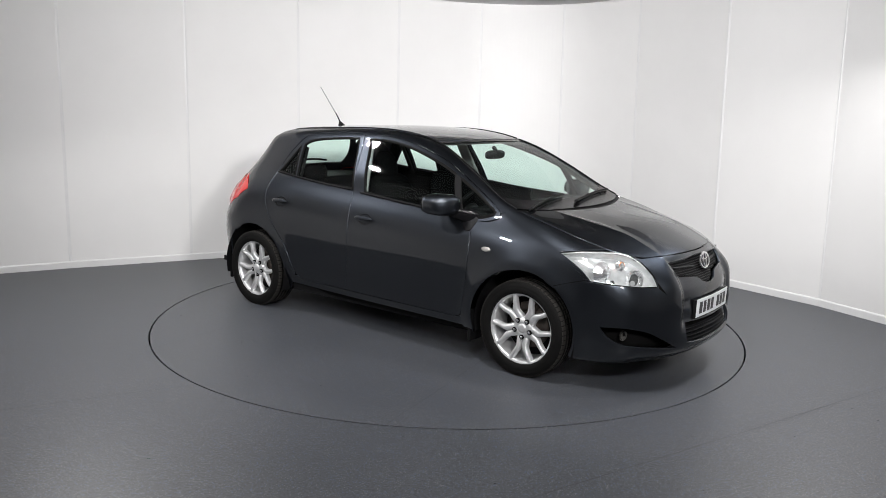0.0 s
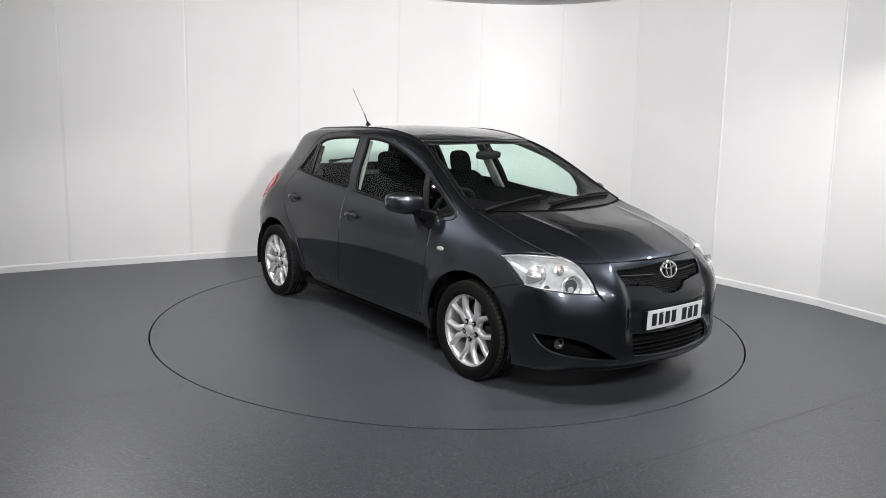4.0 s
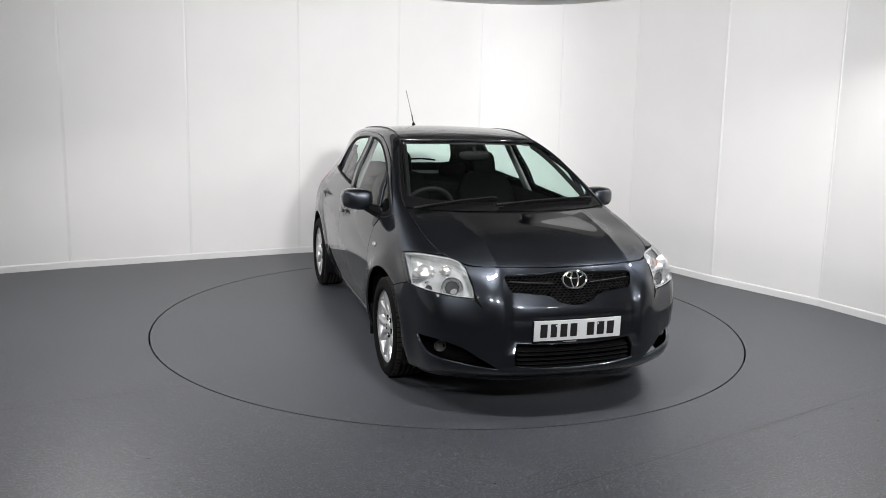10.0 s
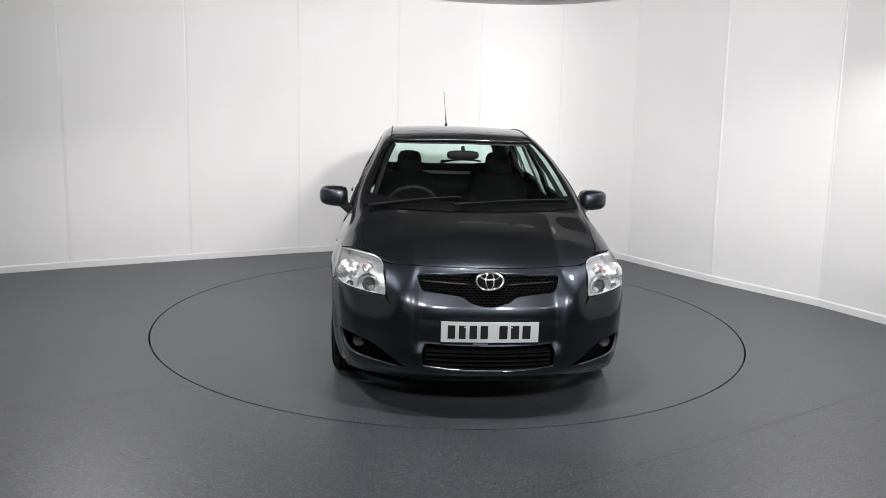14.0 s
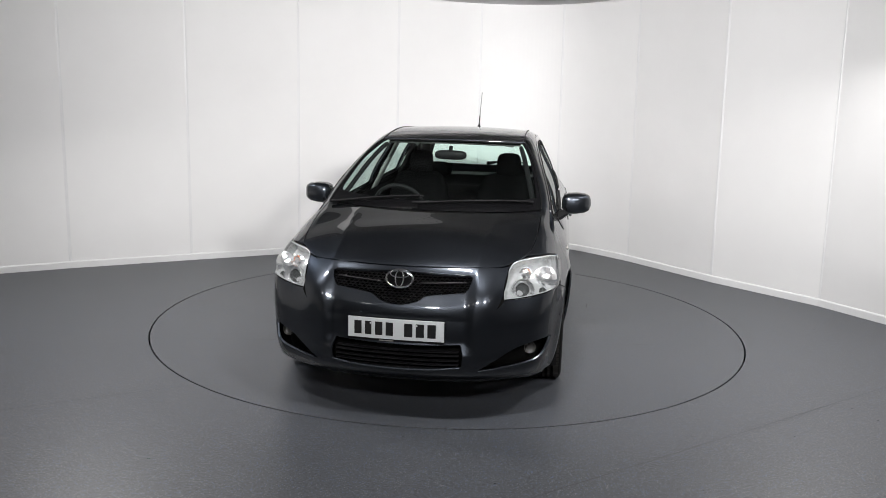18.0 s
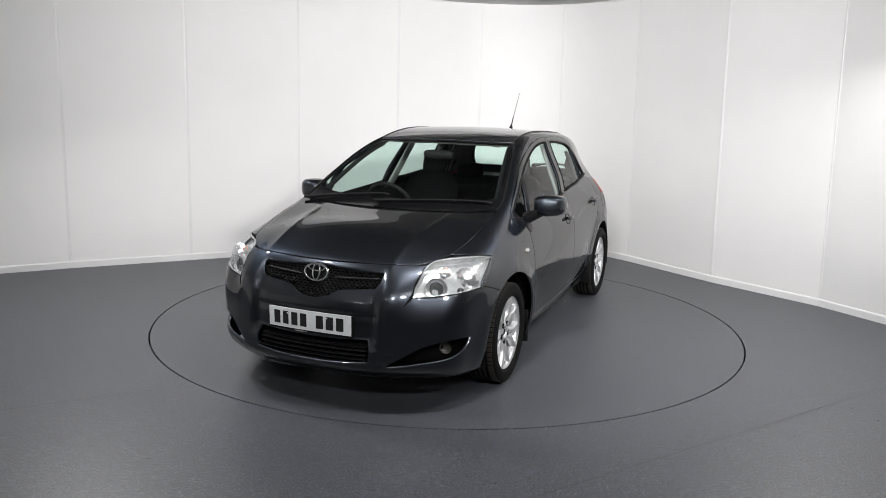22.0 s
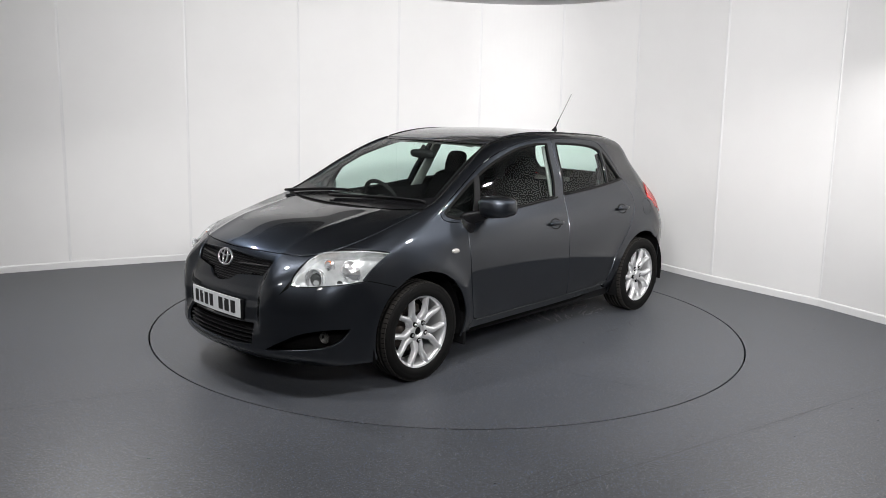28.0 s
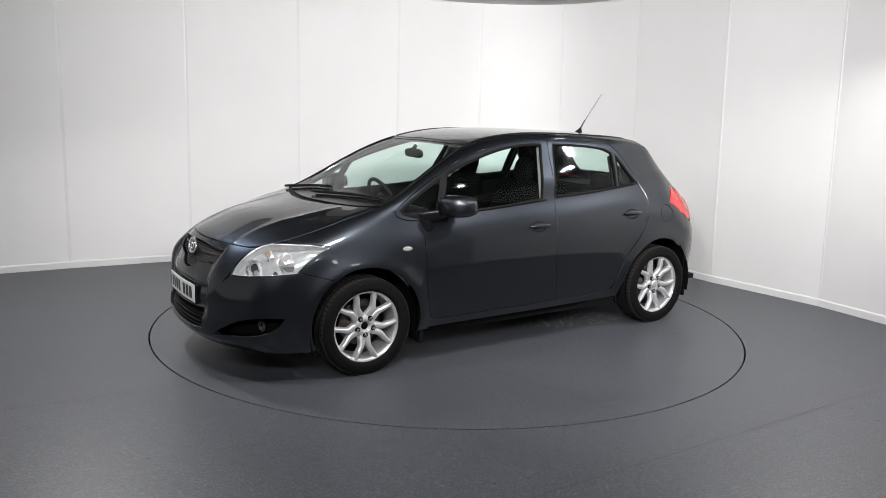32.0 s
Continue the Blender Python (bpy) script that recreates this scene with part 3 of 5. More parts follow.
def cast(pts, view):
    """Points on the skin for plan points seen along a view: side (x, z), top (x, y), nose and stern (angle, z), rail (x, height across the eaves)."""
    a, b = pts[:, 0], pts[:, 1]
    z, one = np.zeros_like(a), np.ones_like(a)
    if view == "side":
        o, w = np.stack([a, one * 1.02, b], 1), np.stack([z, -one, z], 1)
    elif view == "top":
        o, w = np.stack([a, b, one * 1.58], 1), np.stack([z, z, -one], 1)
    elif view == "nose":
        o, w = np.stack([FRONT_AXIS + 1.35 * np.cos(a), 1.35 * np.sin(a), b], 1), np.stack([-np.cos(a), -np.sin(a), z], 1)
    elif view == "stern":
        o, w = np.stack([REAR_AXIS - 1.25 * np.cos(a), 1.25 * np.sin(a), b], 1), np.stack([np.cos(a), -np.sin(a), z], 1)
    elif view == "rail":
        s = math.sqrt(0.5)
        o, w = np.stack([a, 0.55 - b * s + 0.4, 1.3 + b * s + 0.4], 1), np.stack([z, -one * s, -one * s], 1)
    return meet(o, w)


def seen_from(p, view):
    """The plan point of a place (x, y, z) in a view."""
    x, y, z = p[:3]
    if view == "side":
        q = (x, z)
    elif view == "top":
        q = (x, y)
    elif view == "nose":
        q = (math.atan2(y, x - FRONT_AXIS), z)
    elif view == "stern":
        q = (math.atan2(y, REAR_AXIS - x), z)
    else:
        q = (x, ((z - 1.3) - (y - 0.55)) * math.sqrt(0.5))
    return (*q, *p[3:])


def patch(name, outline, view, mat, parent, holes=(), step=0.03, lift=0.0, fold=0.012, mirror=False, label=""):
    """A sheet of the car's skin inside an outline, lifted off it by some millimetres, its rim folded inwards."""
    key = (tuple(outline), view, tuple(tuple(h) for h in holes), step, lift, fold)
    if key not in PATCHES:
        pts, tris, rims = fill(dense(outline, step), [dense(h, step) for h in holes], step)
        p = cast(pts, view)
        n = outward(p)
        v = p + n * lift
        t = tris.copy()
        c = np.cross(v[t[:, 1]] - v[t[:, 0]], v[t[:, 2]] - v[t[:, 0]])
        flip = (c * n[t[:, 0]]).sum(axis=1) < 0
        t[flip] = t[flip][:, ::-1]
        faces = [tuple(int(i) for i in f) for f in t]
        if fold:
            # a rolled edge: two rings outside the rim, turning down
            directed = {(f[i], f[(i + 1) % 3]) for f in faces for i in range(3)}
            edges = [(int(a), int(b)) if (int(a), int(b)) in directed else (int(b), int(a)) for a, b in rims]
            ids = sorted({i for e in edges for i in e})
            off = {i: np.zeros(3) for i in ids}
            for a, b in edges:
                o = np.cross(v[b] - v[a], n[a])
                o = o / max(np.linalg.norm(o), 1e-9)
                off[a], off[b] = off[a] + o, off[b] + o
            o = np.array([off[i] / max(np.linalg.norm(off[i]), 1e-9) for i in ids])
            base = len(v)
            ring1 = v[ids] + o * 0.0012 - n[ids] * 0.0012
            ring2 = v[ids] + o * 0.0016 - n[ids] * fold
            k1 = {i: base + k for k, i in enumerate(ids)}
            k2 = {i: base + len(ids) + k for k, i in enumerate(ids)}
            mid = n[ids] + o
            v = np.vstack([v, ring1, ring2])
            n = np.vstack([n, mid / np.linalg.norm(mid, axis=1)[:, None], o])
            for a, b in edges:
                faces.append((b, a, k1[a], k1[b]))
                faces.append((k1[b], k1[a], k2[a], k2[b]))
        PATCHES[key] = (v, n, faces)
    v, n, faces = PATCHES[key]
    if mirror:
        flip = np.array([1, -1, 1])
        v, n, faces = v * flip, n * flip, [f[::-1] for f in faces]
    me = bpy.data.meshes.new(name)
    me.from_pydata([tuple(q) for q in v], [], faces)
    me.polygons.foreach_set("use_smooth", [True] * len(me.polygons))
    me.materials.append(mat)
    me.normals_split_custom_set_from_vertices([tuple(q) for q in n])
    ob = new(name, me)
    ob.visible_shadow = mat not in (GLASS, CLEAR)
    ob.parent = parent
    return tagged(ob, label)


PATCHES = {}


def whole(half, view):
    """A closed outline from its half at y >= 0, given from the middle round to the middle."""
    k = 1 if view == "top" else 0
    other = []
    for p in half[::-1]:
        if abs(p[k]) > 1e-6:
            q = list(p)
            q[k] = -q[k]
            other.append(tuple(q))
    return half + other


def arch(cx, r, a0, a1, n=9, cz=0.31):
    """Points of a wheel arch in the side view, by angles in degrees."""
    return [(cx + r * math.cos(radians(a0 + (a1 - a0) * i / (n - 1))), cz + r * math.sin(radians(a0 + (a1 - a0) * i / (n - 1)))) for i in range(n)]


# ---- the car ----
car = tagged(new("car"), "dark grey-blue metallic five-door hatchback standing on a turntable", "car")

# outlines in the side view
FRONT_GLASS = [(-0.132, 1.026, 1), (-0.240, 1.396, 1), (-0.075, 1.393), (0.09, 1.374), (0.26, 1.336), (0.41, 1.291), (0.53, 1.250), (0.638, 1.205, 1), (0.733, 0.962, 1), (0.44, 0.976), (0.16, 0.995)]
TRI_GLASS = [(0.680, 1.188, 1), (0.82, 1.118), (0.935, 1.048), (1.015, 0.995, 1), (1.005, 0.976, 1), (0.90, 0.950), (0.770, 0.953, 1)]
REAR_GLASS = [(-0.255, 1.038, 1), (-0.355, 1.397, 1), (-0.52, 1.391), (-0.73, 1.376), (-0.87, 1.356), (-0.938, 1.328, 1), (-0.905, 1.077, 1), (-0.59, 1.051)]
QUARTER_GLASS = [(-0.975, 1.312, 1), (-1.05, 1.213), (-1.122, 1.127), (-1.148, 1.106, 1), (-1.04, 1.090), (-0.935, 1.081, 1)]
FRONT_DOOR = [(0.852, 0.934, 1), (0.884, 0.80), (0.884, 0.60), (0.868, 0.45), (0.835, 0.32), (0.795, 0.300, 1), (0.25, 0.299), (-0.238, 0.300, 1), (-0.200, 0.58), (-0.204, 0.79), (-0.217, 0.90), (-0.246, 1.03), (-0.270, 1.18), (-0.305, 1.428, 1),
              (-0.12, 1.427), (0.12, 1.398), (0.33, 1.350), (0.555, 1.274), (0.72, 1.193), (0.95, 1.064), (1.046, 0.996, 1), (1.04, 0.960), (0.96, 0.938)]
REAR_DOOR = [(-0.246, 0.300, 1), (-0.208, 0.58), (-0.212, 0.79), (-0.225, 0.90), (-0.254, 1.03), (-0.278, 1.18), (-0.313, 1.428, 1), (-0.58, 1.429), (-0.79, 1.414), (-0.945, 1.384), (-1.037, 1.300), (-1.133, 1.168), (-1.172, 1.080), (-1.188, 1.00), (-1.174, 0.915),
             (-1.138, 0.828), (-1.08, 0.732), (-0.993, 0.638), (-0.905, 0.535), (-0.848, 0.395), (-0.805, 0.318), (-0.74, 0.301), (-0.5, 0.300)]


def flank_line(points):
    """Rail-view points of places on the flank."""
    on = cast(np.array([p[:2] for p in points], float), "side")
    return [(*seen_from(tuple(q), "rail"), *p[2:]) for p, q in zip(points, on)]


def roof_line(points):
    """Rail-view points of places seen from above."""
    on = cast(np.array([q[:2] for q in points], float), "top")
    return [(*seen_from(tuple(q), "rail"), *w[2:]) for w, q in zip(points, on)]


# the front wing, from the door gap round the arch to the lamp and up to the bonnet
def via(points, source, target):
    """Points of one view as another view's points."""
    on = cast(np.array([p[:2] for p in points], float), source)
    return [(*seen_from(tuple(q), target), *p[2:]) for p, q in zip(points, on)]


BONNET_EDGE = [(1.165, 0.690, 1), (1.28, 0.693), (1.45, 0.690), (1.62, 0.676), (1.755, 0.646), (1.862, 0.575), (1.915, 0.515, 1), (1.968, 0.40), (2.012, 0.20), (2.027, 0.0)]
FRONT_WING = (flank_line([(0.860, 0.938, 1), (0.892, 0.80), (0.892, 0.60), (0.876, 0.45), (0.842, 0.315, 1), (0.86, 0.235, 1), (0.938, 0.235, 1), *arch(1.3, 0.372, 196, 52), (1.545, 0.620, 1), (1.735, 0.676, 1), (1.655, 0.745)])
              + via([(1.005, 0.814, 1), (0.90, 0.833), (0.80, 0.840), (0.715, 0.840, 1)], "nose", "rail")
              + roof_line([(1.755, 0.654, 1), (1.62, 0.684), (1.45, 0.698), (1.28, 0.701), (1.168, 0.698, 1)])
              + flank_line([(1.056, 0.990, 1), (1.048, 0.955), (0.96, 0.930)]))
SILL = [(0.80, 0.291, 1), (0.838, 0.308, 1), (0.86, 0.246, 1), (-0.895, 0.246, 1), (-0.875, 0.305, 1), (-0.80, 0.304), (-0.74, 0.292), (-0.3, 0.291), (0.25, 0.290)]
QUARTER = flank_line([(-0.313, 1.436, 1), (-0.58, 1.437), (-0.80, 1.421), (-0.952, 1.390), (-1.044, 1.305), (-1.140, 1.172), (-1.180, 1.082), (-1.197, 1.00), (-1.183, 0.912), (-1.147, 0.823), (-1.089, 0.726), (-1.002, 0.632), (-0.914, 0.531), (-0.857, 0.392), (-0.838, 0.32, 1), (-0.93, 0.19, 1),
                      *arch(-1.3, 0.368, -18, 128), (-1.545, 0.66, 1), (-1.62, 0.745), (-1.70, 0.785, 1), (-1.72, 0.95), (-1.64, 1.10), (-1.52, 1.25), (-1.41, 1.355, 1), (-1.2, 1.404), (-0.8, 1.437), (-0.4, 1.446, 1)])
RAIL = (flank_line([(1.053, 0.995, 1), (0.95, 1.071), (0.72, 1.200), (0.555, 1.281), (0.33, 1.357), (0.12, 1.405), (-0.12, 1.434), (-0.31, 1.436), (-0.58, 1.436), (-0.80, 1.420), (-0.955, 1.392), (-1.2, 1.372), (-1.39, 1.345, 1)])
        + roof_line([(-1.395, 0.41, 1), (-0.9, 0.468), (-0.35, 0.496), (0.1, 0.504), (0.325, 0.520, 1), (0.6, 0.600), (0.8, 0.645), (1.02, 0.688), (1.12, 0.695, 1), (1.168, 0.699, 1)]))
ROOF = whole([(0.362, 0.0), (0.357, 0.3), (0.325, 0.518, 1), (0.1, 0.514), (-0.3, 0.508), (-0.7, 0.494), (-1.0, 0.474), (-1.395, 0.428, 1), (-1.43, 0.3), (-1.445, 0.0)], "top")
SCREEN = whole([(0.374, 0.0), (0.369, 0.3), (0.337, 0.524, 1), (0.6, 0.604), (0.8, 0.649), (1.02, 0.692), (1.13, 0.690, 1), (1.215, 0.5), (1.275, 0.25), (1.30, 0.0)], "top")
SCREEN_CLEAR = whole([(0.400, 0.0), (0.396, 0.3), (0.372, 0.505, 1), (0.6, 0.575), (0.8, 0.620), (1.00, 0.655, 1), (1.075, 0.48), (1.12, 0.24), (1.135, 0.0)], "top")
COWL = whole([(1.19, 0.0), (1.175, 0.25), (1.12, 0.47), (1.06, 0.66), (1.12, 0.70, 1), (1.18, 0.694, 1), (1.255, 0.52), (1.305, 0.38), (1.35, 0.22), (1.378, 0.0)], "top")
BONNET = whole([(1.362, 0.0), (1.335, 0.22), (1.288, 0.38), (1.238, 0.52), *BONNET_EDGE], "top")
LAMP = [(1.0, 0.808, 1), (0.90, 0.827), (0.80, 0.833), (0.70, 0.829), (0.607, 0.815), (0.552, 0.778), (0.509, 0.710), (0.495, 0.645, 1), (0.58, 0.647), (0.665, 0.658), (0.758, 0.667), (0.868, 0.673, 1), (0.942, 0.750)]
GRILLE = whole([(0.0, 0.772), (0.18, 0.762), (0.360, 0.753, 1), (0.336, 0.70), (0.316, 0.674, 1), (0.19, 0.662), (0.130, 0.652), (0.088, 0.624), (0.0, 0.606)], "nose")
INTAKE = whole([(0.0, 0.400), (0.292, 0.408, 1), (0.302, 0.36), (0.296, 0.287, 1), (0.15, 0.270), (0.0, 0.265)], "nose")
FOG_RECESS = [(0.79, 0.408, 1), (0.67, 0.410), (0.548, 0.379), (0.457, 0.328), (0.40, 0.291), (0.364, 0.264, 1), (0.46, 0.273), (0.60, 0.293), (0.69, 0.311), (0.75, 0.348)]
# outline of the shaded groove inboard of the lamp, drawn as a flat black sheet
NOTCH_SHADE = [(0.560, 0.792, 1), (0.516, 0.715), (0.472, 0.637), (0.447, 0.594, 1), (0.488, 0.632, 1), (0.503, 0.712)]
BUMPER = whole([(x, z - 0.005, *more) for x, z, *more in via([(2.030, 0.0), (2.015, 0.20), (1.972, 0.40), (1.915, 0.523, 1), (1.878, 0.57, 1)], "top", "nose")] + [(0.546, 0.776), (0.503, 0.710), (0.488, 0.639, 1), (0.58, 0.640), (0.70, 0.655), (0.868, 0.667, 1), (1.022, 0.612, 1),
                *[seen_from((p[0], 0.865, p[1]), "nose") for p in arch(1.3, 0.372, 50, -18)], (0.86, 0.185, 1), (0.6, 0.178), (0.3, 0.178), (0.0, 0.178)], "nose")
TAIL_LAMP = flank_line([(-1.585, 1.050, 1), (-1.448, 0.948, 1), (-1.50, 0.905), (-1.69, 0.798, 1), (-1.80, 0.83), (-1.81, 0.94), (-1.72, 1.03)])
REAR_BUMPER = whole([(0.0, 0.70), (0.6, 0.70), (0.80, 0.775), (0.93, 0.77), (0.99, 0.70), (1.02, 0.64, 1), *[seen_from((p[0], 0.83, p[1]), "stern") for p in arch(-1.3, 0.368, 130, 195)], (0.87, 0.20, 1), (0.5, 0.19), (0.0, 0.19)], "stern")
TAILGATE = whole([(0.0, 1.41), (0.5, 1.40), (0.82, 1.365, 1), (0.80, 1.20), (0.76, 1.08), (0.70, 0.95), (0.66, 0.80), (0.60, 0.71, 1), (0.0, 0.71)], "stern")
REAR_SCREEN = whole([(0.0, 1.365), (0.4, 1.36), (0.74, 1.335, 1), (0.72, 1.20), (0.65, 1.10, 1), (0.0, 1.085)], "stern")


def build_body():
    doors = []
    for s in (False, True):
        fd = patch("front_door", FRONT_DOOR, "side", PAINT, car, holes=[FRONT_GLASS, TRI_GLASS], mirror=s, step=0.028)
        rd = patch("rear_door", REAR_DOOR, "side", PAINT, car, holes=[REAR_GLASS, QUARTER_GLASS], mirror=s, step=0.028)
        doors.append((fd, rd))
        for parent, name, glass in ((fd, "window", FRONT_GLASS), (fd, "fixed_window", TRI_GLASS), (rd, "window", REAR_GLASS), (rd, "fixed_window", QUARTER_GLASS)):
            patch(name, glass, "side", GLASS, parent, mirror=s, step=0.05, lift=-0.008, fold=0, label="tinted window pane")
        patch("front_wing", FRONT_WING, "rail", PAINT, car, mirror=s)
        patch("sill", SILL, "side", PAINT, car, mirror=s)
        patch("rear_wing", QUARTER, "rail", PAINT, car, mirror=s)
        patch("roof_rail", RAIL, "rail", PAINT, car, mirror=s, lift=-0.003)
        patch("tail_lamp", TAIL_LAMP, "rail", RED, car, mirror=s, lift=0.003, label="red tail lamp")
    patch("roof", ROOF, "top", PAINT, car, step=0.04)
    patch("bonnet", BONNET, "top", PAINT, car, step=0.018)
    patch("cowl", COWL, "top", BLACK, car, lift=-0.014)
    screen = patch("windscreen", SCREEN, "top", GLASS, car, step=0.05, lift=-0.006, fold=0)
    patch("black_border", SCREEN, "top", GLOSSBLACK, screen, holes=[SCREEN_CLEAR], lift=-0.003, fold=0, label="black printed glass border")
    patch("front_bumper", BUMPER, "nose", PAINT, car, holes=[GRILLE, INTAKE, FOG_RECESS, [(-p[0], *p[1:]) for p in FOG_RECESS]], step=0.016, fold=0.018)
    for s in (False, True):
        patch("wing_seam", [(1.03, 0.620, 1), (0.95, 0.648), (0.866, 0.676, 1), (0.866, 0.671, 1), (0.95, 0.643), (1.03, 0.615, 1)], "nose", SLOT, car, mirror=s, lift=0.0012, fold=0, step=0.02, label="dark seam between wing and bumper")
        # the groove's shade, painted as a black sheet on the uncut skin
        patch("lamp_notch_shade", NOTCH_SHADE, "nose", SLOT, car, mirror=s, lift=0.0015, fold=0, label="black sheet painting the shade in the groove beside the lamp")
    patch("rear_bumper", REAR_BUMPER, "stern", PAINT, car, step=0.04)
    gate = patch("tailgate", TAILGATE, "stern", PAINT, car, holes=[REAR_SCREEN], step=0.04)
    patch("rear_window", REAR_SCREEN, "stern", GLASS, gate, step=0.05, lift=-0.005, fold=0)
    return doors


DOORS = build_body()


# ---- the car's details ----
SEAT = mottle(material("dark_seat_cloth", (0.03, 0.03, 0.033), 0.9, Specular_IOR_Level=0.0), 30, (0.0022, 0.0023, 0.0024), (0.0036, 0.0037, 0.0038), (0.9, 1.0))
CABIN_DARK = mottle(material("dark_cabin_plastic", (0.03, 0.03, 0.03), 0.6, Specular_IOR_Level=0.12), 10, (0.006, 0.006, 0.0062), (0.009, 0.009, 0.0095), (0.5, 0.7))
CABIN_PALE = mottle(material("pale_grey_trim", (0.4, 0.4, 0.38), 0.7), 8, (0.17, 0.18, 0.17), (0.21, 0.22, 0.21), (0.6, 0.8))
LINER = mottle(material("grey_headliner", (0.25, 0.25, 0.24), 0.9), 20, (0.05, 0.052, 0.05), (0.065, 0.067, 0.065), (0.85, 0.95))
REFLECTOR = material("lamp_reflector", (0.88, 0.885, 0.89), 0.22, 0.9)
LAMP_SHELL = mottle(material("silver_lamp_housing", (0.6, 0.61, 0.62), 0.3, 0.55), 25, (0.50, 0.51, 0.515), (0.68, 0.69, 0.695), (0.08, 0.22), 0.8, 60)
FOG_GLASS = material("fog_lamp_glass", (0.06, 0.058, 0.054), 0.15, 0.3, Coat_Weight=1.0, Coat_Roughness=0.03)
REPEATER = material("repeater_lens", (0.34, 0.33, 0.31), 0.2, 0.3, Coat_Weight=1.0, Coat_Roughness=0.03)
PROJECTOR = material("projector_glass", (0.10, 0.105, 0.105), 0.08, 0.4, Coat_Weight=1.0, Coat_Roughness=0.02)
AMBER = material("amber_bulb", (0.62, 0.17, 0.05), 0.35)
PLATE = mottle(material("number_plate_white", (0.72, 0.73, 0.74), 0.35), 12, (0.60, 0.62, 0.63), (0.67, 0.69, 0.70), (0.3, 0.42))
INK = material("plate_black", (0.01, 0.01, 0.01), 0.45)
MESH_BLACK = mottle(material("grille_black", (0.014, 0.014, 0.015), 0.4, Specular_IOR_Level=0.3), 15, (0.006, 0.006, 0.0065), (0.011, 0.011, 0.012), (0.35, 0.5))
MIRROR = material("mirror_glass", (0.9, 0.9, 0.9), 0.01, 1.0)
DISC_STEEL = mottle(material("brake_steel", (0.2, 0.18, 0.17), 0.45, 0.8), 20, (0.05, 0.04, 0.035), (0.11, 0.095, 0.085), (0.4, 0.65))
TREAD = mottle(material("dusty_tread_rubber", (0.03, 0.027, 0.022), 0.85), 25, (0.008, 0.007, 0.0058), (0.016, 0.0135, 0.0108), (0.75, 0.95), 0.2, 250)


def on_skin(x, z, side=1, lift=0.0):
    """A place and normal on the flank."""
    p = cast(np.array([[x, z]]), "side")
    n = outward(p)
    q = p + n * lift
    f = np.array([1, side, 1])
    return Vector(q[0] * f), Vector(n[0] * f)


def on_nose(angle, z, lift=0.0):
    p = cast(np.array([[abs(angle), z]]), "nose")
    n = outward(p)
    q = p + n * lift
    f = np.array([1, 1 if angle >= 0 else -1, 1])
    return Vector(q[0] * f), Vector(n[0] * f)


def on_top(x, y, lift=0.0):
    p = cast(np.array([[x, y]]), "top")
    n = outward(p)
    return Vector((p + n * lift)[0]), Vector(n[0])


def spots(view, points, lift=0.0):
    """Many places at once: points of a view, of either side of the car, as vectors on the skin."""
    q = np.array(points, float)
    k = {"top": 1, "nose": 0, "stern": 0}.get(view)
    sign = np.ones(len(q)) if k is None else np.where(q[:, k] < 0, -1.0, 1.0)
    if k is not None:
        q[:, k] = np.abs(q[:, k])
    p = cast(q, view)
    p = p + outward(p) * lift
    p[:, 1] *= sign
    return [Vector(v) for v in p]


def facing(place, normal, up=(0, 0, 1)):
    """A pose at a place with z along the normal and y nearest to up."""
    n = Vector(normal).normalized()
    x = Vector(up).cross(n).normalized()
    return Matrix.Translation(place) @ Matrix((x, n.cross(x), n)).transposed().to_4x4()


def ribbon(name, outline, view, inner, outer, lift, mat, parent, mirror=False, label=""):
    """A strip that follows a closed outline on the skin, from inner to outer (metres outside the line)."""
    line = dense(outline, 0.03)
    w = np.roll(line, -1, axis=0) - np.roll(line, 1, axis=0)
    w = w / np.linalg.norm(w, axis=1)[:, None]
    area = 0.5 * np.sum(line[:, 0] * np.roll(line[:, 1], -1) - np.roll(line[:, 0], -1) * line[:, 1])
    o = np.stack([w[:, 1], -w[:, 0]], 1) * (1 if area > 0 else -1)
    rows = []
    for off, high in ((inner, lift - 0.003), (inner + 0.002, lift), (outer - 0.002, lift), (outer, lift - 0.003)):
        p = cast(line + o * off, view)
        rows.append(p + outward(p) * high)
    n = len(line)
    bm = bmesh.new()
    f = np.array([1, -1 if mirror else 1, 1])
    rings = [[bm.verts.new(tuple(q * f)) for q in r] for r in rows]
    for a, b in zip(rings, rings[1:]):
        for k in range(n):
            bm.faces.new((a[k], a[(k + 1) % n], b[(k + 1) % n], b[k]))
    bmesh.ops.recalc_face_normals(bm, faces=bm.faces)
    ob = part(name, bm, mat, parent, label)
    nn = Vector(outward(rows[1][:1])[0] * f)
    if ob.data.polygons[n * 1].normal.dot(nn) < 0:
        ob.data.flip_normals()
    return ob


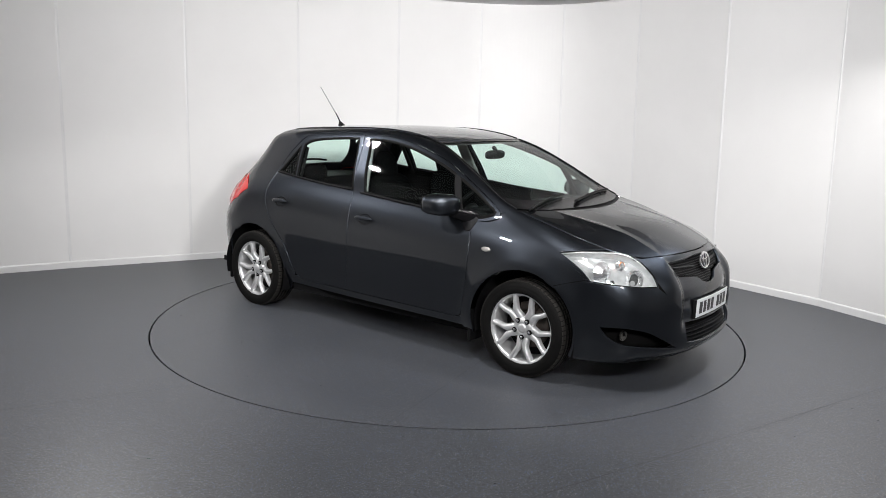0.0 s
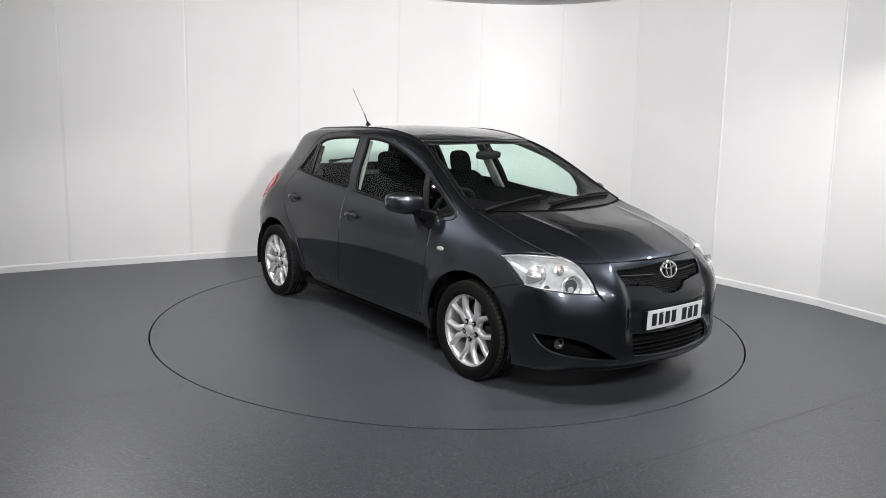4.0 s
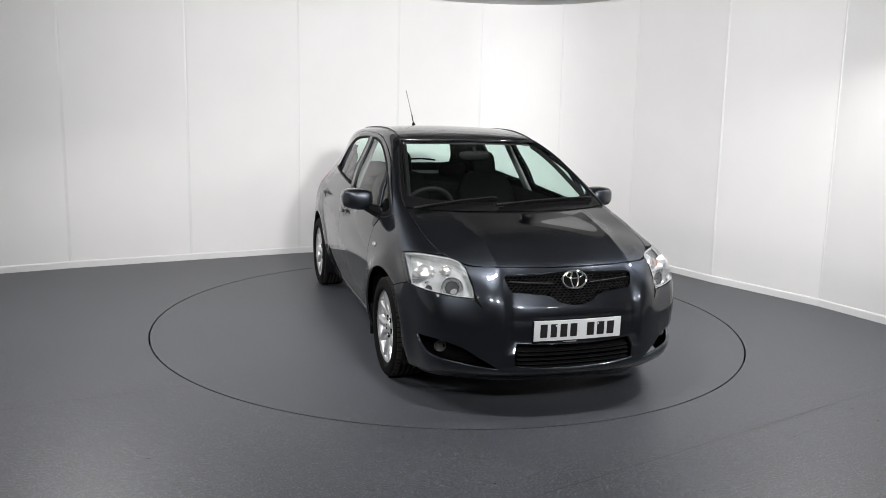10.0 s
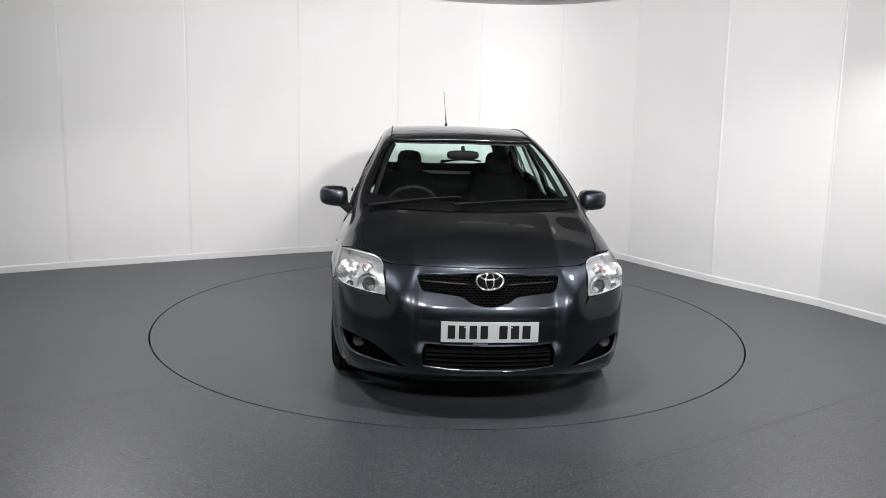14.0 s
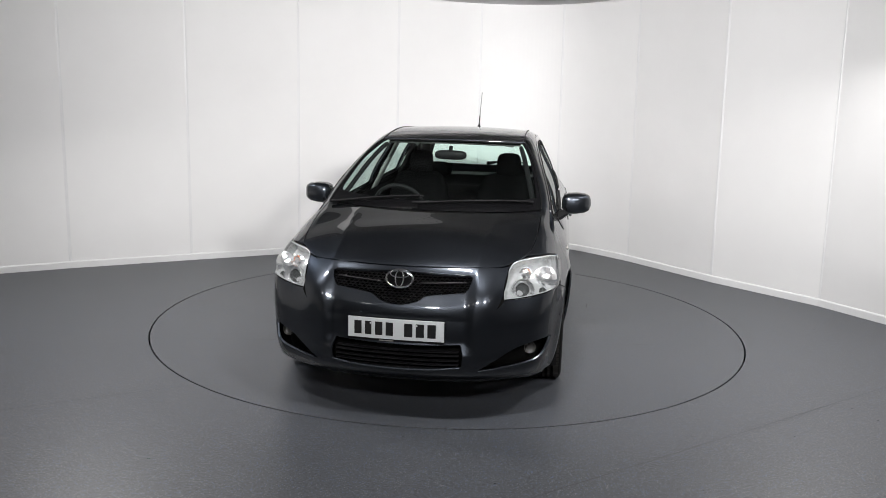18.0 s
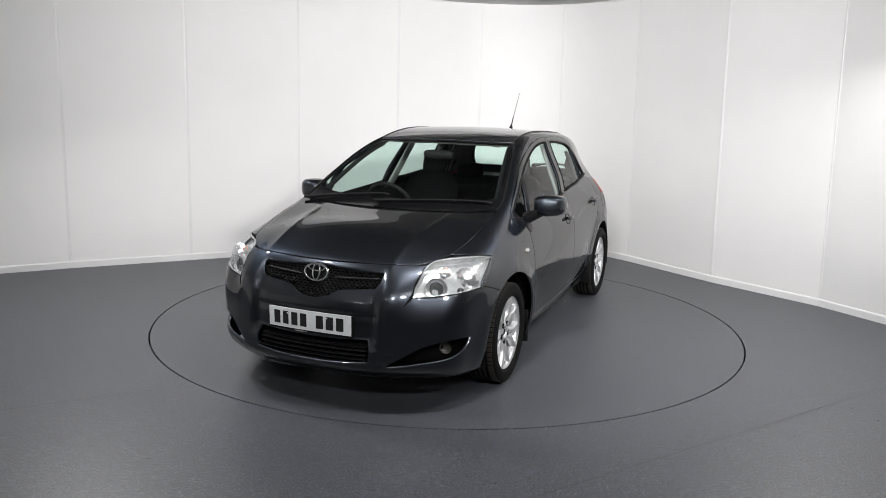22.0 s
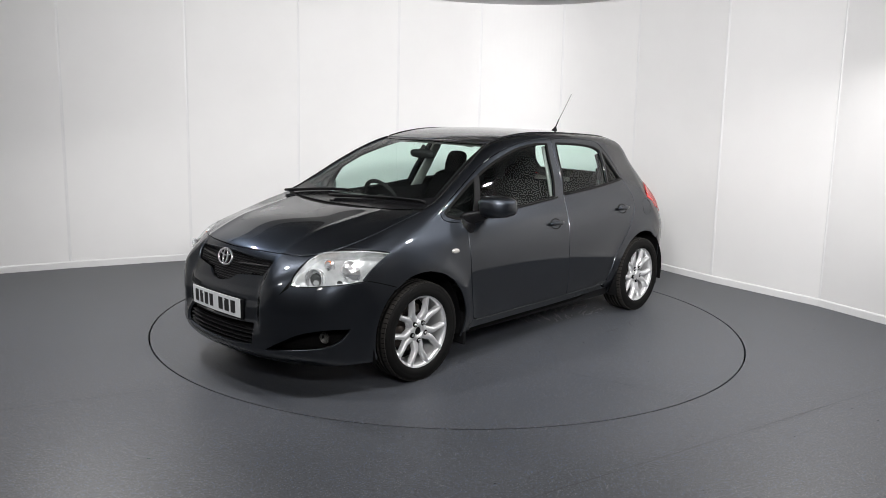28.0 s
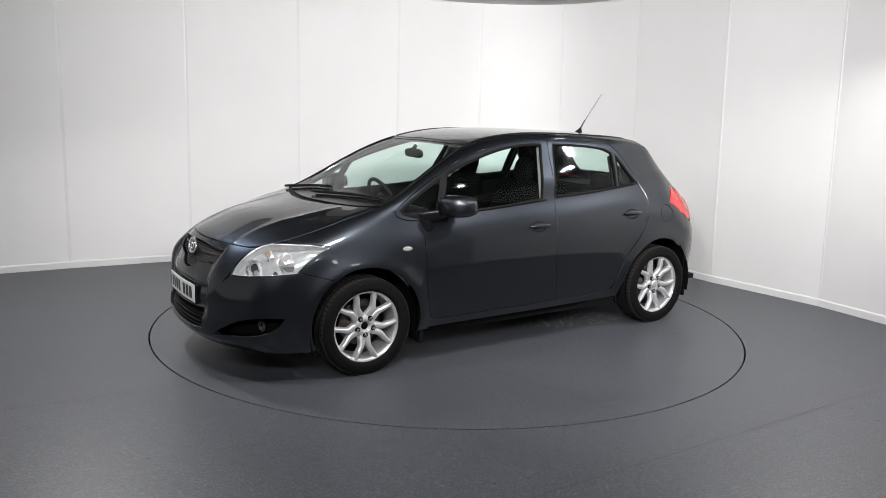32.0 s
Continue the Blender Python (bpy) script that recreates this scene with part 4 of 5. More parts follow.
def build_wheel(sx, sy, capped):
    """An alloy wheel with five forked spokes, its tyre, nuts and brake disc; its face looks along +y before it is turned."""
    plane = 0.768 if sx > 0 else 0.752
    hub = new("wheel")
    hub.parent = car
    hub.matrix_basis = pose(1.295 * sx if sx > 0 else -1.295, sy * plane, 0.304, 0, 0, 0 if sy > 0 else 180)
    # tyre: tread with four grooves, rounded shoulders, bulging sidewalls
    prof = [(0.222, -0.085), (0.235, -0.098), (0.262, -0.103), (0.287, -0.098), (0.300, -0.086), (0.3045, -0.070)]
    for c in (-0.045, -0.015, 0.015, 0.045):
        prof += [(0.3065, c - 0.0055), (0.299, c - 0.0045), (0.299, c + 0.0045), (0.3065, c + 0.0055)]
    prof += [(0.3045, 0.070), (0.300, 0.086), (0.293, 0.0945), (0.287, 0.098), (0.278, 0.0995), (0.270, 0.1030), (0.266, 0.1012), (0.262, 0.103), (0.242, 0.1015), (0.235, 0.098), (0.226, 0.094), (0.222, 0.085)]
    bm = lathe(prof, 72)
    bmesh.ops.recalc_face_normals(bm, faces=bm.faces)
    tyre = part("tyre", bm, RUBBER, hub, "black rubber tyre")
    # shoulder blocks
    bm = bmesh.new()
    for k in range(64):
        a = 2 * math.pi * k / 64
        for y0, y1 in ((0.058, 0.088), (-0.088, -0.058), (-0.036, -0.024), (0.024, 0.036), (-0.006, 0.006)):
            m = Matrix.Rotation(-a, 4, "Y") @ Matrix.Translation((0.3045 if abs(y0 + y1) > 0.1 else 0.3062, 0, 0))
            tilt = 0.003 if abs(y0 + y1) > 0.1 else 0.0
            vs = [bm.verts.new(m @ Vector((dx - (tilt if abs(y) > 0.08 else 0), y, dz))) for dx in (-0.004, 0.0022) for y in (y0, y1) for dz in (-0.0115, 0.0115)]
            for f in ((4, 6, 7, 5), (0, 4, 5, 1), (2, 3, 7, 6), (0, 2, 6, 4), (1, 5, 7, 3)):
                bm.faces.new([vs[i] for i in f])
    bmesh.ops.recalc_face_normals(bm, faces=bm.faces)
    tagged(part("tread", bm, TREAD, hub, "brown dusty tread blocks", smooth=False), kind="stuff")
    # rim: lip, barrel
    bm = lathe([(0.224, 0.090), (0.2265, 0.088), (0.2270, 0.082), (0.2235, 0.0795), (0.217, 0.079), (0.2095, 0.074), (0.205, 0.060), (0.196, 0.0), (0.192, -0.05), (0.205, -0.085), (0.222, -0.090)], 72)
    bmesh.ops.recalc_face_normals(bm, faces=bm.faces)
    part("rim", bm, ALLOY, hub, "silver alloy rim")
    # dished back and brake disc
    bm = lathe([(0.0, -0.01), (0.075, -0.012), (0.078, -0.022), (0.135, -0.022), (0.138, -0.024), (0.138, -0.036), (0.0, -0.036)], 48)
    bmesh.ops.recalc_face_normals(bm, faces=bm.faces)
    part("brake_disc", bm, DISC_STEEL, hub, "rusty steel brake disc")
    bm = lathe([(0.0, -0.05), (0.19, -0.055), (0.19, -0.06)], 40)
    part("dust_shield", bm, BLACK, hub)
    bm = soft_box(-0.06, 0.06, -0.045, 0.005, 0.10, 0.15, 0.012, 2)
    part("caliper", bm, DISC_STEEL, hub)
    # hub face
    bm = lathe([(0.0, 0.052), (0.028, 0.052), (0.031, 0.060), (0.034, 0.066), (0.046, 0.067), (0.066, 0.058), (0.074, 0.045), (0.076, 0.02)], 40)
    bmesh.ops.recalc_face_normals(bm, faces=bm.faces)
    part("hub_face", bm, ALLOY, hub)
    if capped:
        bm = lathe([(0.0, 0.0745), (0.012, 0.0745), (0.024, 0.073), (0.030, 0.069), (0.031, 0.062)], 32)
        bmesh.ops.recalc_face_normals(bm, faces=bm.faces)
        part("centre_cap", bm, ALLOY, hub, "silver centre cap")
    else:
        bm = lathe([(0.0, 0.058), (0.020, 0.058), (0.024, 0.0535)], 24)
        bmesh.ops.recalc_face_normals(bm, faces=bm.faces)
        part("axle_end", bm, SLOT, hub, "dark bare axle end without its cap")
    arm = None
    for k in range(5):
        lug = radians(90 + 36 + 72 * k)
        bm = bmesh.new()
        for sgn in (-1, 1):
            path = [(0.050, 17.5), (0.075, 15.5), (0.100, 11.5), (0.124, 10.4), (0.142, 13.4), (0.165, 16.2), (0.190, 18.0), (0.214, 18.8)]
            high = [0.058, 0.063, 0.070, 0.075, 0.078, 0.080, 0.081, 0.079]
            half = [0.019, 0.0200, 0.0178, 0.0165, 0.0145, 0.0130, 0.0125, 0.0155]
            rings = []
            for i, (r, dg) in enumerate(path):
                a = lug + sgn * radians(dg)
                c = Vector((r * math.cos(a), 0, r * math.sin(a)))
                r2, d2 = path[min(i + 1, len(path) - 1)]
                r1, d1 = path[max(i - 1, 0)]
                a1, a2 = lug + sgn * radians(d1), lug + sgn * radians(d2)
                w = Vector((r2 * math.cos(a2) - r1 * math.cos(a1), 0, r2 * math.sin(a2) - r1 * math.sin(a1))).normalized()
                o = Vector((-w.z, 0, w.x))
                h, s = high[i], half[i]
                rings.append([bm.verts.new(c + o * u + Vector((0, v, 0))) for u, v in
                              ((-s - 0.004, h - 0.034), (-s, h - 0.008), (-s + 0.003, h - 0.004), (0.0, h + 0.001), (s - 0.003, h - 0.004), (s, h - 0.008), (s + 0.004, h - 0.034))])
            for a, b in zip(rings, rings[1:]):
                for q in range(6):
                    bm.faces.new((a[q], a[q + 1], b[q + 1], b[q]))
        bmesh.ops.recalc_face_normals(bm, faces=bm.faces)
        sp = part("spoke", bm, ALLOY, hub, "forked silver alloy spoke")
        for f in sp.data.polygons:
            if f.normal.y < -0.5:
                sp.data.flip_normals()
                break
        c = Vector((0.056 * math.cos(lug + radians(0)), 0, 0.056 * math.sin(lug)))
        bm = lathe([(0.0, 0.0725), (0.0085, 0.0725), (0.0095, 0.071), (0.0095, 0.048)], 12, Matrix.Translation(c))
        bmesh.ops.recalc_face_normals(bm, faces=bm.faces)
        part("wheel_nut", bm, CHROME, hub, "chrome wheel nut")
        bm = lathe([(0.0095, 0.0670), (0.0150, 0.0680), (0.0165, 0.0672), (0.0165, 0.050)], 14, Matrix.Translation(c))
        bmesh.ops.recalc_face_normals(bm, faces=bm.faces)
        part("nut_seat", bm, SLOT, hub)
    return hub


for sx in (1, -1):
    for sy in (1, -1):
        build_wheel(sx, sy, not (sx > 0 and sy > 0))


def build_underside():
    """Arch liners, floor pan, engine bay and the black frame that shows in the shut lines."""
    for sx, cx in ((1, 1.3), (-1, -1.3)):
        for sy in (1, -1):
            bm = bmesh.new()
            rows = []
            for y in (0.50, 0.60, 0.72, 0.80, 0.842):
                r = 0.366 if y > 0.81 else 0.374
                rows.append([bm.verts.new((cx + r * math.cos(radians(a)), sy * y, 0.31 + r * math.sin(radians(a)))) for a in range(-22, 203, 9)])
            for a, b in zip(rows, rows[1:]):
                for k in range(len(a) - 1):
                    bm.faces.new((a[k], a[k + 1], b[k + 1], b[k]))
            bm.faces.new(rows[0])
            bmesh.ops.recalc_face_normals(bm, faces=bm.faces)
            part("arch_liner", bm, BLACK, car, "black wheel arch liner")
    bm = bmesh.new()
    box(bm, -1.90, 2.02, -0.50, 0.50, 0.185, 0.22)
    box(bm, -0.90, 0.90, -0.77, 0.77, 0.185, 0.25)
    box(bm, -1.95, -1.72, -0.66, 0.66, 0.26, 0.30)
    bmesh.ops.recalc_face_normals(bm, faces=bm.faces)
    part("floor_pan", bm, BLACK, car, "black underbody pan", smooth=False)
    bm = soft_box(1.08, 1.90, -0.52, 0.52, 0.23, 0.74, 0.03, 2)
    part("engine_bay", bm, SLOT, car, smooth=False)
    bm = tube([(-0.9, -0.3, 0.17), (-1.5, -0.35, 0.19), (-1.98, -0.45, 0.24)], 0.03, 10)
    part("exhaust_pipe", bm, DISC_STEEL, car)
    frame = [(0.86, 0.955, 1), (0.88, 0.6), (0.84, 0.2, 1), (-0.92, 0.2, 1), (-0.90, 0.45), (-1.10, 0.69), (-1.26, 0.90), (-1.24, 1.10), (-1.0, 1.37), (-0.6, 1.43), (0.0, 1.42), (0.3, 1.35), (0.7, 1.20), (1.03, 1.0, 1), (1.0, 0.95)]
    for s in (False, True):
        patch("body_frame", frame, "side", SLOT, car, holes=[FRONT_GLASS, TRI_GLASS, REAR_GLASS, QUARTER_GLASS], lift=-0.022, fold=0, mirror=s, step=0.06)
    nose_shell = whole([(0.0, 0.80), (0.3, 0.785), (0.50, 0.78), (0.72, 0.77), (0.90, 0.73), (0.99, 0.66, 1), (0.93, 0.45), (0.88, 0.22, 1), (0.4, 0.2), (0.0, 0.2)], "nose")
    patch("bumper_core", nose_shell, "nose", SLOT, car, lift=-0.075, fold=0, step=0.06)


def build_seals():
    """Black rubber round the panes and black roof mouldings."""
    for s, (fd, rd) in zip((False, True), DOORS):
        for parent, glass in ((fd, FRONT_GLASS), (fd, TRI_GLASS), (rd, REAR_GLASS), (rd, QUARTER_GLASS)):
            ribbon("window_seal", glass, "side", -0.010, 0.008, 0.002, RUBBER, parent, s, "black rubber seal")
        patch("division_bar", [(0.634, 1.209, 1), (0.684, 1.190, 1), (0.774, 0.950, 1), (0.728, 0.960, 1)], "side", BLACK, fd, mirror=s, lift=0.003, fold=0.004, step=0.03, label="black division bar")
        bm = bmesh.new()
        pts = [Vector((v.x, -v.y if s else v.y, v.z)) for v in spots("side", [(0.735 - 0.895 * i / 12, 0.960 + 0.066 * (i / 12) - 0.008) for i in range(13)], 0.004)]
        part("waist_strip", tube(pts, 0.0075, 8), BLACK, fd, "black waist strip")
        pts = [Vector((v.x, -v.y if s else v.y, v.z)) for v in spots("side", [(-0.262 - 0.89 * i / 10, 1.032 + 0.066 * (i / 10) ** 1.25) for i in range(11)], 0.004)]
        part("waist_strip", tube(pts, 0.0075, 8), BLACK, rd, "black waist strip")
        sy = -1 if s else 1
        xs = [0.32 - 1.55 * i / 21 for i in range(22)]
        pts = spots("top", [(x, sy * float(np.interp(x, (-1.3, -0.9, -0.35, 0.1, 0.32), (0.430, 0.474, 0.502, 0.509, 0.519)))) for x in xs], 0.001)
        part("roof_moulding", tube(pts, 0.0045, 8), BLACK, car, "black roof moulding")
        pts = spots("top", [(x, sy * float(np.interp(x, (0.335, 0.6, 0.8, 1.02, 1.13), (0.522, 0.602, 0.647, 0.690, 0.693)))) for x in (0.335 + 0.795 * i / 17 for i in range(18))])
        part("screen_moulding", tube(pts, 0.0045, 8), BLACK, car, "black windscreen moulding")


def build_handles():
    for s, (fd, rd) in zip((False, True), DOORS):
        sy = -1 if s else 1
        for parent, x, z in ((fd, -0.050, 0.844), (rd, -0.983, 0.882)):
            p, n = on_skin(x, z, sy, 0.0)
            m = facing(p, n)
            cup = bmesh.new()
            rings = []
            for r, h in ((1.0, 0.0022), (0.93, 0.0018), (0.75, -0.003), (0.4, -0.004), (0.02, -0.004)):
                rings.append([cup.verts.new(m @ Vector((0.062 * r * math.cos(a) - sy * 0.004, 0.040 * r * math.sin(a), h))) for a in (2 * math.pi * k / 28 for k in range(28))])
            for a, b in zip(rings, rings[1:]):
                for k in range(28):
                    cup.faces.new((a[k], a[(k + 1) % 28], b[(k + 1) % 28], b[k]))
            bmesh.ops.recalc_face_normals(cup, faces=cup.faces)
            part("handle_cup", cup, BLACK, parent, "dark recessed handle cup")
            secs = []
            for i in range(9):
                u = -0.088 + 0.176 * i / 8
                f = 1 - (u / 0.094) ** 4
                secs.append([m @ (Vector((u, 0.002, 0.018 + 0.012 * (1 - (u / 0.088) ** 2))) + Vector((0, q.x, q.y))) for q in
                             (Vector((0.0155 * f * math.cos(a), 0.008 * f * math.sin(a))) for a in (2 * math.pi * k / 14 for k in range(14)))])
            part("door_handle", loft(secs), PAINT, parent, "body-coloured pull handle")


def build_mirrors():
    for s, (fd, rd) in zip((False, True), DOORS):
        sy = -1 if s else 1
        secs = []
        for t, hw, hh, xo, zo in ((0.0, 0.05, 0.038, -0.01, -0.012), (0.06, 0.082, 0.056, 0.0, -0.002), (0.2, 0.094, 0.066, 0.0, 0.0), (0.5, 0.096, 0.067, 0.0, 0.002), (0.78, 0.088, 0.061, -0.008, 0.003), (0.93, 0.070, 0.048, -0.018, 0.003), (1.0, 0.03, 0.02, -0.022, 0.002)):
            y = 0.815 + 0.195 * t
            secs.append([Vector(q) for q in squircle(0.705 + xo - 0.03 * t, sy * y, 1.022 + zo, hw, hh * 1.06, (1, 0, 0), (0, 0, 1), 3.4, 28)])
        bm = loft(secs)
        housing = part("door_mirror", bm, PAINT, fd, "dark grey-blue mirror housing")
        bm = loft([[Vector(q) for q in squircle(x, sy * 0.915, 1.025, a, b, (0, 1, 0), (0, 0, 1), 3.5, 24)] for x, a, b in ((0.590, 0.078, 0.047), (0.612, 0.080, 0.050))])
        part("mirror_pane", bm, MIRROR, housing, "mirror glass")
        p, n = on_skin(0.83, 0.935, sy, 0.0)
        secs = []
        for t in (0, 0.2, 0.4, 0.6, 0.8, 1.0):
            c = Vector((0.835, sy * (0.80 + 0.0), 0.952)).lerp(Vector((0.72, sy * 0.88, 0.985)), t)
            secs.append([Vector(q) for q in squircle(c.x, c.y, c.z, 0.068 - 0.020 * t, 0.042 - 0.016 * t, (0.96, 0.28 * -sy, 0), (0, 0, 1), 2.5, 18)])
        part("mirror_foot", loft(secs), GLOSSBLACK, fd, "black mirror foot")
        # black foot plate on the door; its lower end paints the mirror's dark reflection
        m = [(0.90, 0.945), (0.845, 0.965), (0.79, 0.965), (0.80, 0.90), (0.83, 0.868), (0.868, 0.868)]
        patch("mirror_base_reflection", m, "side", GLOSSBLACK, fd, mirror=s, lift=0.004, step=0.03)


def build_side_details():
    for s in (False, True):
        sy = -1 if s else 1
        p, n = on_skin(1.023, 0.772, sy, 0.0)
        m = facing(p, n)
        bm = bmesh.new()
        rings = [[bm.verts.new(m @ Vector((0.034 * r * math.cos(a), 0.016 * r * math.sin(a), h))) for a in (2 * math.pi * k / 24 for k in range(24))] for r, h in ((1.0, 0.0), (0.95, 0.005), (0.7, 0.009), (0.35, 0.0105), (0.02, 0.011))]
        for a, b in zip(rings, rings[1:]):
            for k in range(24):
                bm.faces.new((a[k], a[(k + 1) % 24], b[(k + 1) % 24], b[k]))
        bmesh.ops.recalc_face_normals(bm, faces=bm.faces)
        part("side_repeater", bm, REPEATER, car, "clear oval side repeater")
        # mud flaps
        for x0, y0, z0, z1 in ((0.905, 0.79, 0.145, 0.36), (-1.69, 0.715, 0.16, 0.46)):
            bm = soft_box(x0 - 0.012, x0 + 0.012, sy * y0 - 0.07, sy * y0 + 0.07, z0, z1, 0.008, 2)
            part("mud_flap", bm, BLACK, car, "black plastic mud flap")
    # fuel flap on the left flank
    ring = [(-1.367 + 0.067 * math.cos(a), 0.869 + 0.066 * math.sin(a)) for a in (2 * math.pi * k / 20 for k in range(20))]
    ribbon("fuel_flap_gap", ring, "side", -0.0015, 0.0015, 0.0012, SLOT, car)
    # aerial
    p, n = on_top(-1.15, 0.0)
    bm = loft([[Vector((p.x + dx + a * math.cos(t), a * 0.55 * math.sin(t), p.z + z)) for t in (2 * math.pi * k / 14 for k in range(14))] for dx, a, z in ((0.0, 0.040, -0.003), (0.0, 0.036, 0.008), (-0.012, 0.018, 0.028), (-0.020, 0.009, 0.040))])
    aerial = part("aerial_base", bm, BLACK, car, "black aerial base")
    part("aerial_rod", tube([(p.x - 0.020, 0, p.z + 0.036), (p.x - 0.068, -0.002, p.z + 0.105)], 0.0048, 8), BLACK, aerial)
    part("aerial_rod", tube([(p.x - 0.066, -0.002, p.z + 0.10), (p.x - 0.25, -0.010, p.z + 0.325)], [0.0034, 0.0026], 8), CABIN_PALE, aerial, "thin steel aerial rod")


def build_front():
    # badge: a chrome oval ring with two crossed ovals
    p, n = on_nose(0.0, 0.726, 0.022)
    m = facing(p, Vector((1, 0, 0.22)))

    def oval(a, b, cx, cy, w, h0=0.0):
        bm = bmesh.new()
        rings = []
        for u, v in ((-w, 0.0), (-w * 0.6, 0.006), (w * 0.6, 0.006), (w, 0.0)):
            rings.append([bm.verts.new(m @ Vector((cx + (a + u) * math.cos(t), cy + (b + u) * math.sin(t), v + h0))) for t in (2 * math.pi * k / 40 for k in range(40))])
        for q, r in zip(rings, rings[1:]):
            for k in range(40):
                bm.faces.new((q[k], q[(k + 1) % 40], r[(k + 1) % 40], r[k]))
        bmesh.ops.recalc_face_normals(bm, faces=bm.faces)
        return bm
    bm = bmesh.new()
    vs = [bm.verts.new(m @ Vector((0.070 * math.cos(t), 0.047 * math.sin(t), -0.006))) for t in (2 * math.pi * k / 40 for k in range(40))]
    bm.faces.new(vs)
    badge = part("badge", bm, GLOSSBLACK, car, "oval chrome front badge on black", smooth=False)
    for a, b, cx, cy, w in ((0.072, 0.048, 0, 0, 0.0055), (0.022, 0.044, 0, 0.001, 0.0042), (0.050, 0.0175, 0, 0.024, 0.0042)):
        part("badge_ring", oval(a, b, cx, cy, w), CHROME, badge, "chrome ring")
    # honeycomb behind the upper opening
    back = [(p[0] * 1.04, p[1], *p[2:]) for p in GRILLE]
    grille = patch("upper_grille", back, "nose", SLOT, car, lift=-0.045, fold=0, step=0.05, label="black honeycomb grille")
    line = dense(GRILLE, 0.03)
    bm = bmesh.new()
    pitch = 0.021
    cells = np.array([(col * pitch * 1.15 + (0.5 * pitch * 1.15 if row % 2 else 0), 0.69 + row * pitch * 0.60) for row in range(-7, 8) for col in range(-20, 21)])
    for q in spots("nose", cells[within(cells, line)]):
        q = q + Vector((-0.024, 0, 0))
        rings = [[bm.verts.new(q + Vector((dx, r * 1.18 * math.cos(t), r * 0.66 * math.sin(t)))) for t in (math.pi / 3 * k for k in range(6))] for dx, r in ((0.0, pitch * 0.62), (0.003, pitch * 0.55), (-0.012, pitch * 0.47))]
        for u, v in zip(rings, rings[1:]):
            for k in range(6):
                bm.faces.new((u[k], u[(k + 1) % 6], v[(k + 1) % 6], v[k]))
    tagged(part("honeycomb", bm, MESH_BLACK, grille, "gloss black honeycomb", smooth=False), kind="stuff")
    for sy in (1, -1):
        pts = spots("nose", [(sy * (0.10 + 0.23 * i / 8), 0.718 + 0.012 * (i / 8)) for i in range(9)], -0.012)
        part("grille_bar", tube(pts, 0.0055, 8), MESH_BLACK, grille)
    # chrome-bright lip along the opening's top edge
    pts = spots("nose", [(-0.35 + 0.70 * i / 24, 0.775 - 0.018 * abs(i - 12) / 12) for i in range(25)], 0.0015)
    part("grille_lip", tube(pts, 0.0045, 8), PAINT, car)
    # lower intake with slats
    back = [(p[0] * 1.04, p[1] + (0.01 if p[1] > 0.3 else -0.01), *p[2:]) for p in INTAKE]
    intake = patch("lower_grille", back, "nose", SLOT, car, lift=-0.06, fold=0, step=0.06, label="black slatted lower intake")
    for i in range(5):
        z = 0.268 + 0.026 * i
        pts = spots("nose", [(-0.285 + 0.57 * k / 16, z) for k in range(17)], -0.022)
        bm = bmesh.new()
        rows = []
        for p in pts:
            rows.append([bm.verts.new(p + Vector(d)) for d in ((0, 0, -0.003), (0.004, 0, -0.002), (0.004, 0, 0.0015), (-0.02, 0, 0.004), (-0.02, 0, 0.0))])
        for a, b in zip(rows, rows[1:]):
            for k in range(5):
                bm.faces.new((a[k], a[(k + 1) % 5], b[(k + 1) % 5], b[k]))
        bmesh.ops.recalc_face_normals(bm, faces=bm.faces)
        part("slat", bm, MESH_BLACK, intake, smooth=False)
    # fog lamps
    for s in (False, True):
        sy = -1 if s else 1
        out = FOG_RECESS
        patch("fog_recess", [(p[0] + (0.02 if p[0] > 0.58 else -0.02), p[1] + (0.012 if p[1] > 0.31 else -0.012), *p[2:]) for p in out], "nose", SLOT, car, mirror=s, lift=-0.085, fold=0, step=0.05, label="black fog lamp recess")
        q = Vector((1.895, 0.695 * sy, 0.353))
        way = Vector((1, 0.25 * sy, 0)).normalized()
        m = facing(q, way) @ pose(0, 0, 0, -90, 0, 0)
        fog = part("fog_lamp", lathe([(0.0, 0.004), (0.018, 0.002), (0.027, -0.004), (0.029, -0.008), (0.033, -0.006), (0.034, -0.014)], 28, m), FOG_GLASS, car, "small round fog lamp")
    # plate: white, bent a little to the nose, with dark bars in place of its characters
    def bend(y):
        return 2.183 - 0.16 * y * y

    def strip(y0, y1, z0, z1, front, thick, n):
        secs = []
        for k in range(n + 1):
            y = y0 + (y1 - y0) * k / n
            x = bend(y) + front
            secs.append([Vector((x + 0.03 * (z0 - 0.4795), y, z0)), Vector((x - thick, y, z0)), Vector((x - thick, y, z1)), Vector((x + 0.03 * (z1 - 0.4795), y, z1))])
        return loft(secs)
    plate = part("number_plate", strip(-0.26, 0.26, 0.424, 0.535, 0.0, 0.004, 14), PLATE, car, "white plate with black bars", smooth=False)
    for y, w in ((-0.205, 0.040), (-0.148, 0.036), (-0.090, 0.040), (-0.032, 0.040), (0.070, 0.044), (0.132, 0.044), (0.194, 0.044)):
        part("bar", strip(y - w / 2, y + w / 2, 0.443, 0.516, 0.0012, 0.002, 2), INK, plate, smooth=False)
    part("dealer_strip", strip(-0.09, -0.01, 0.4115, 0.418, -0.002, 0.002, 2), REPEATER, plate, "small pale dealer strip", smooth=False)
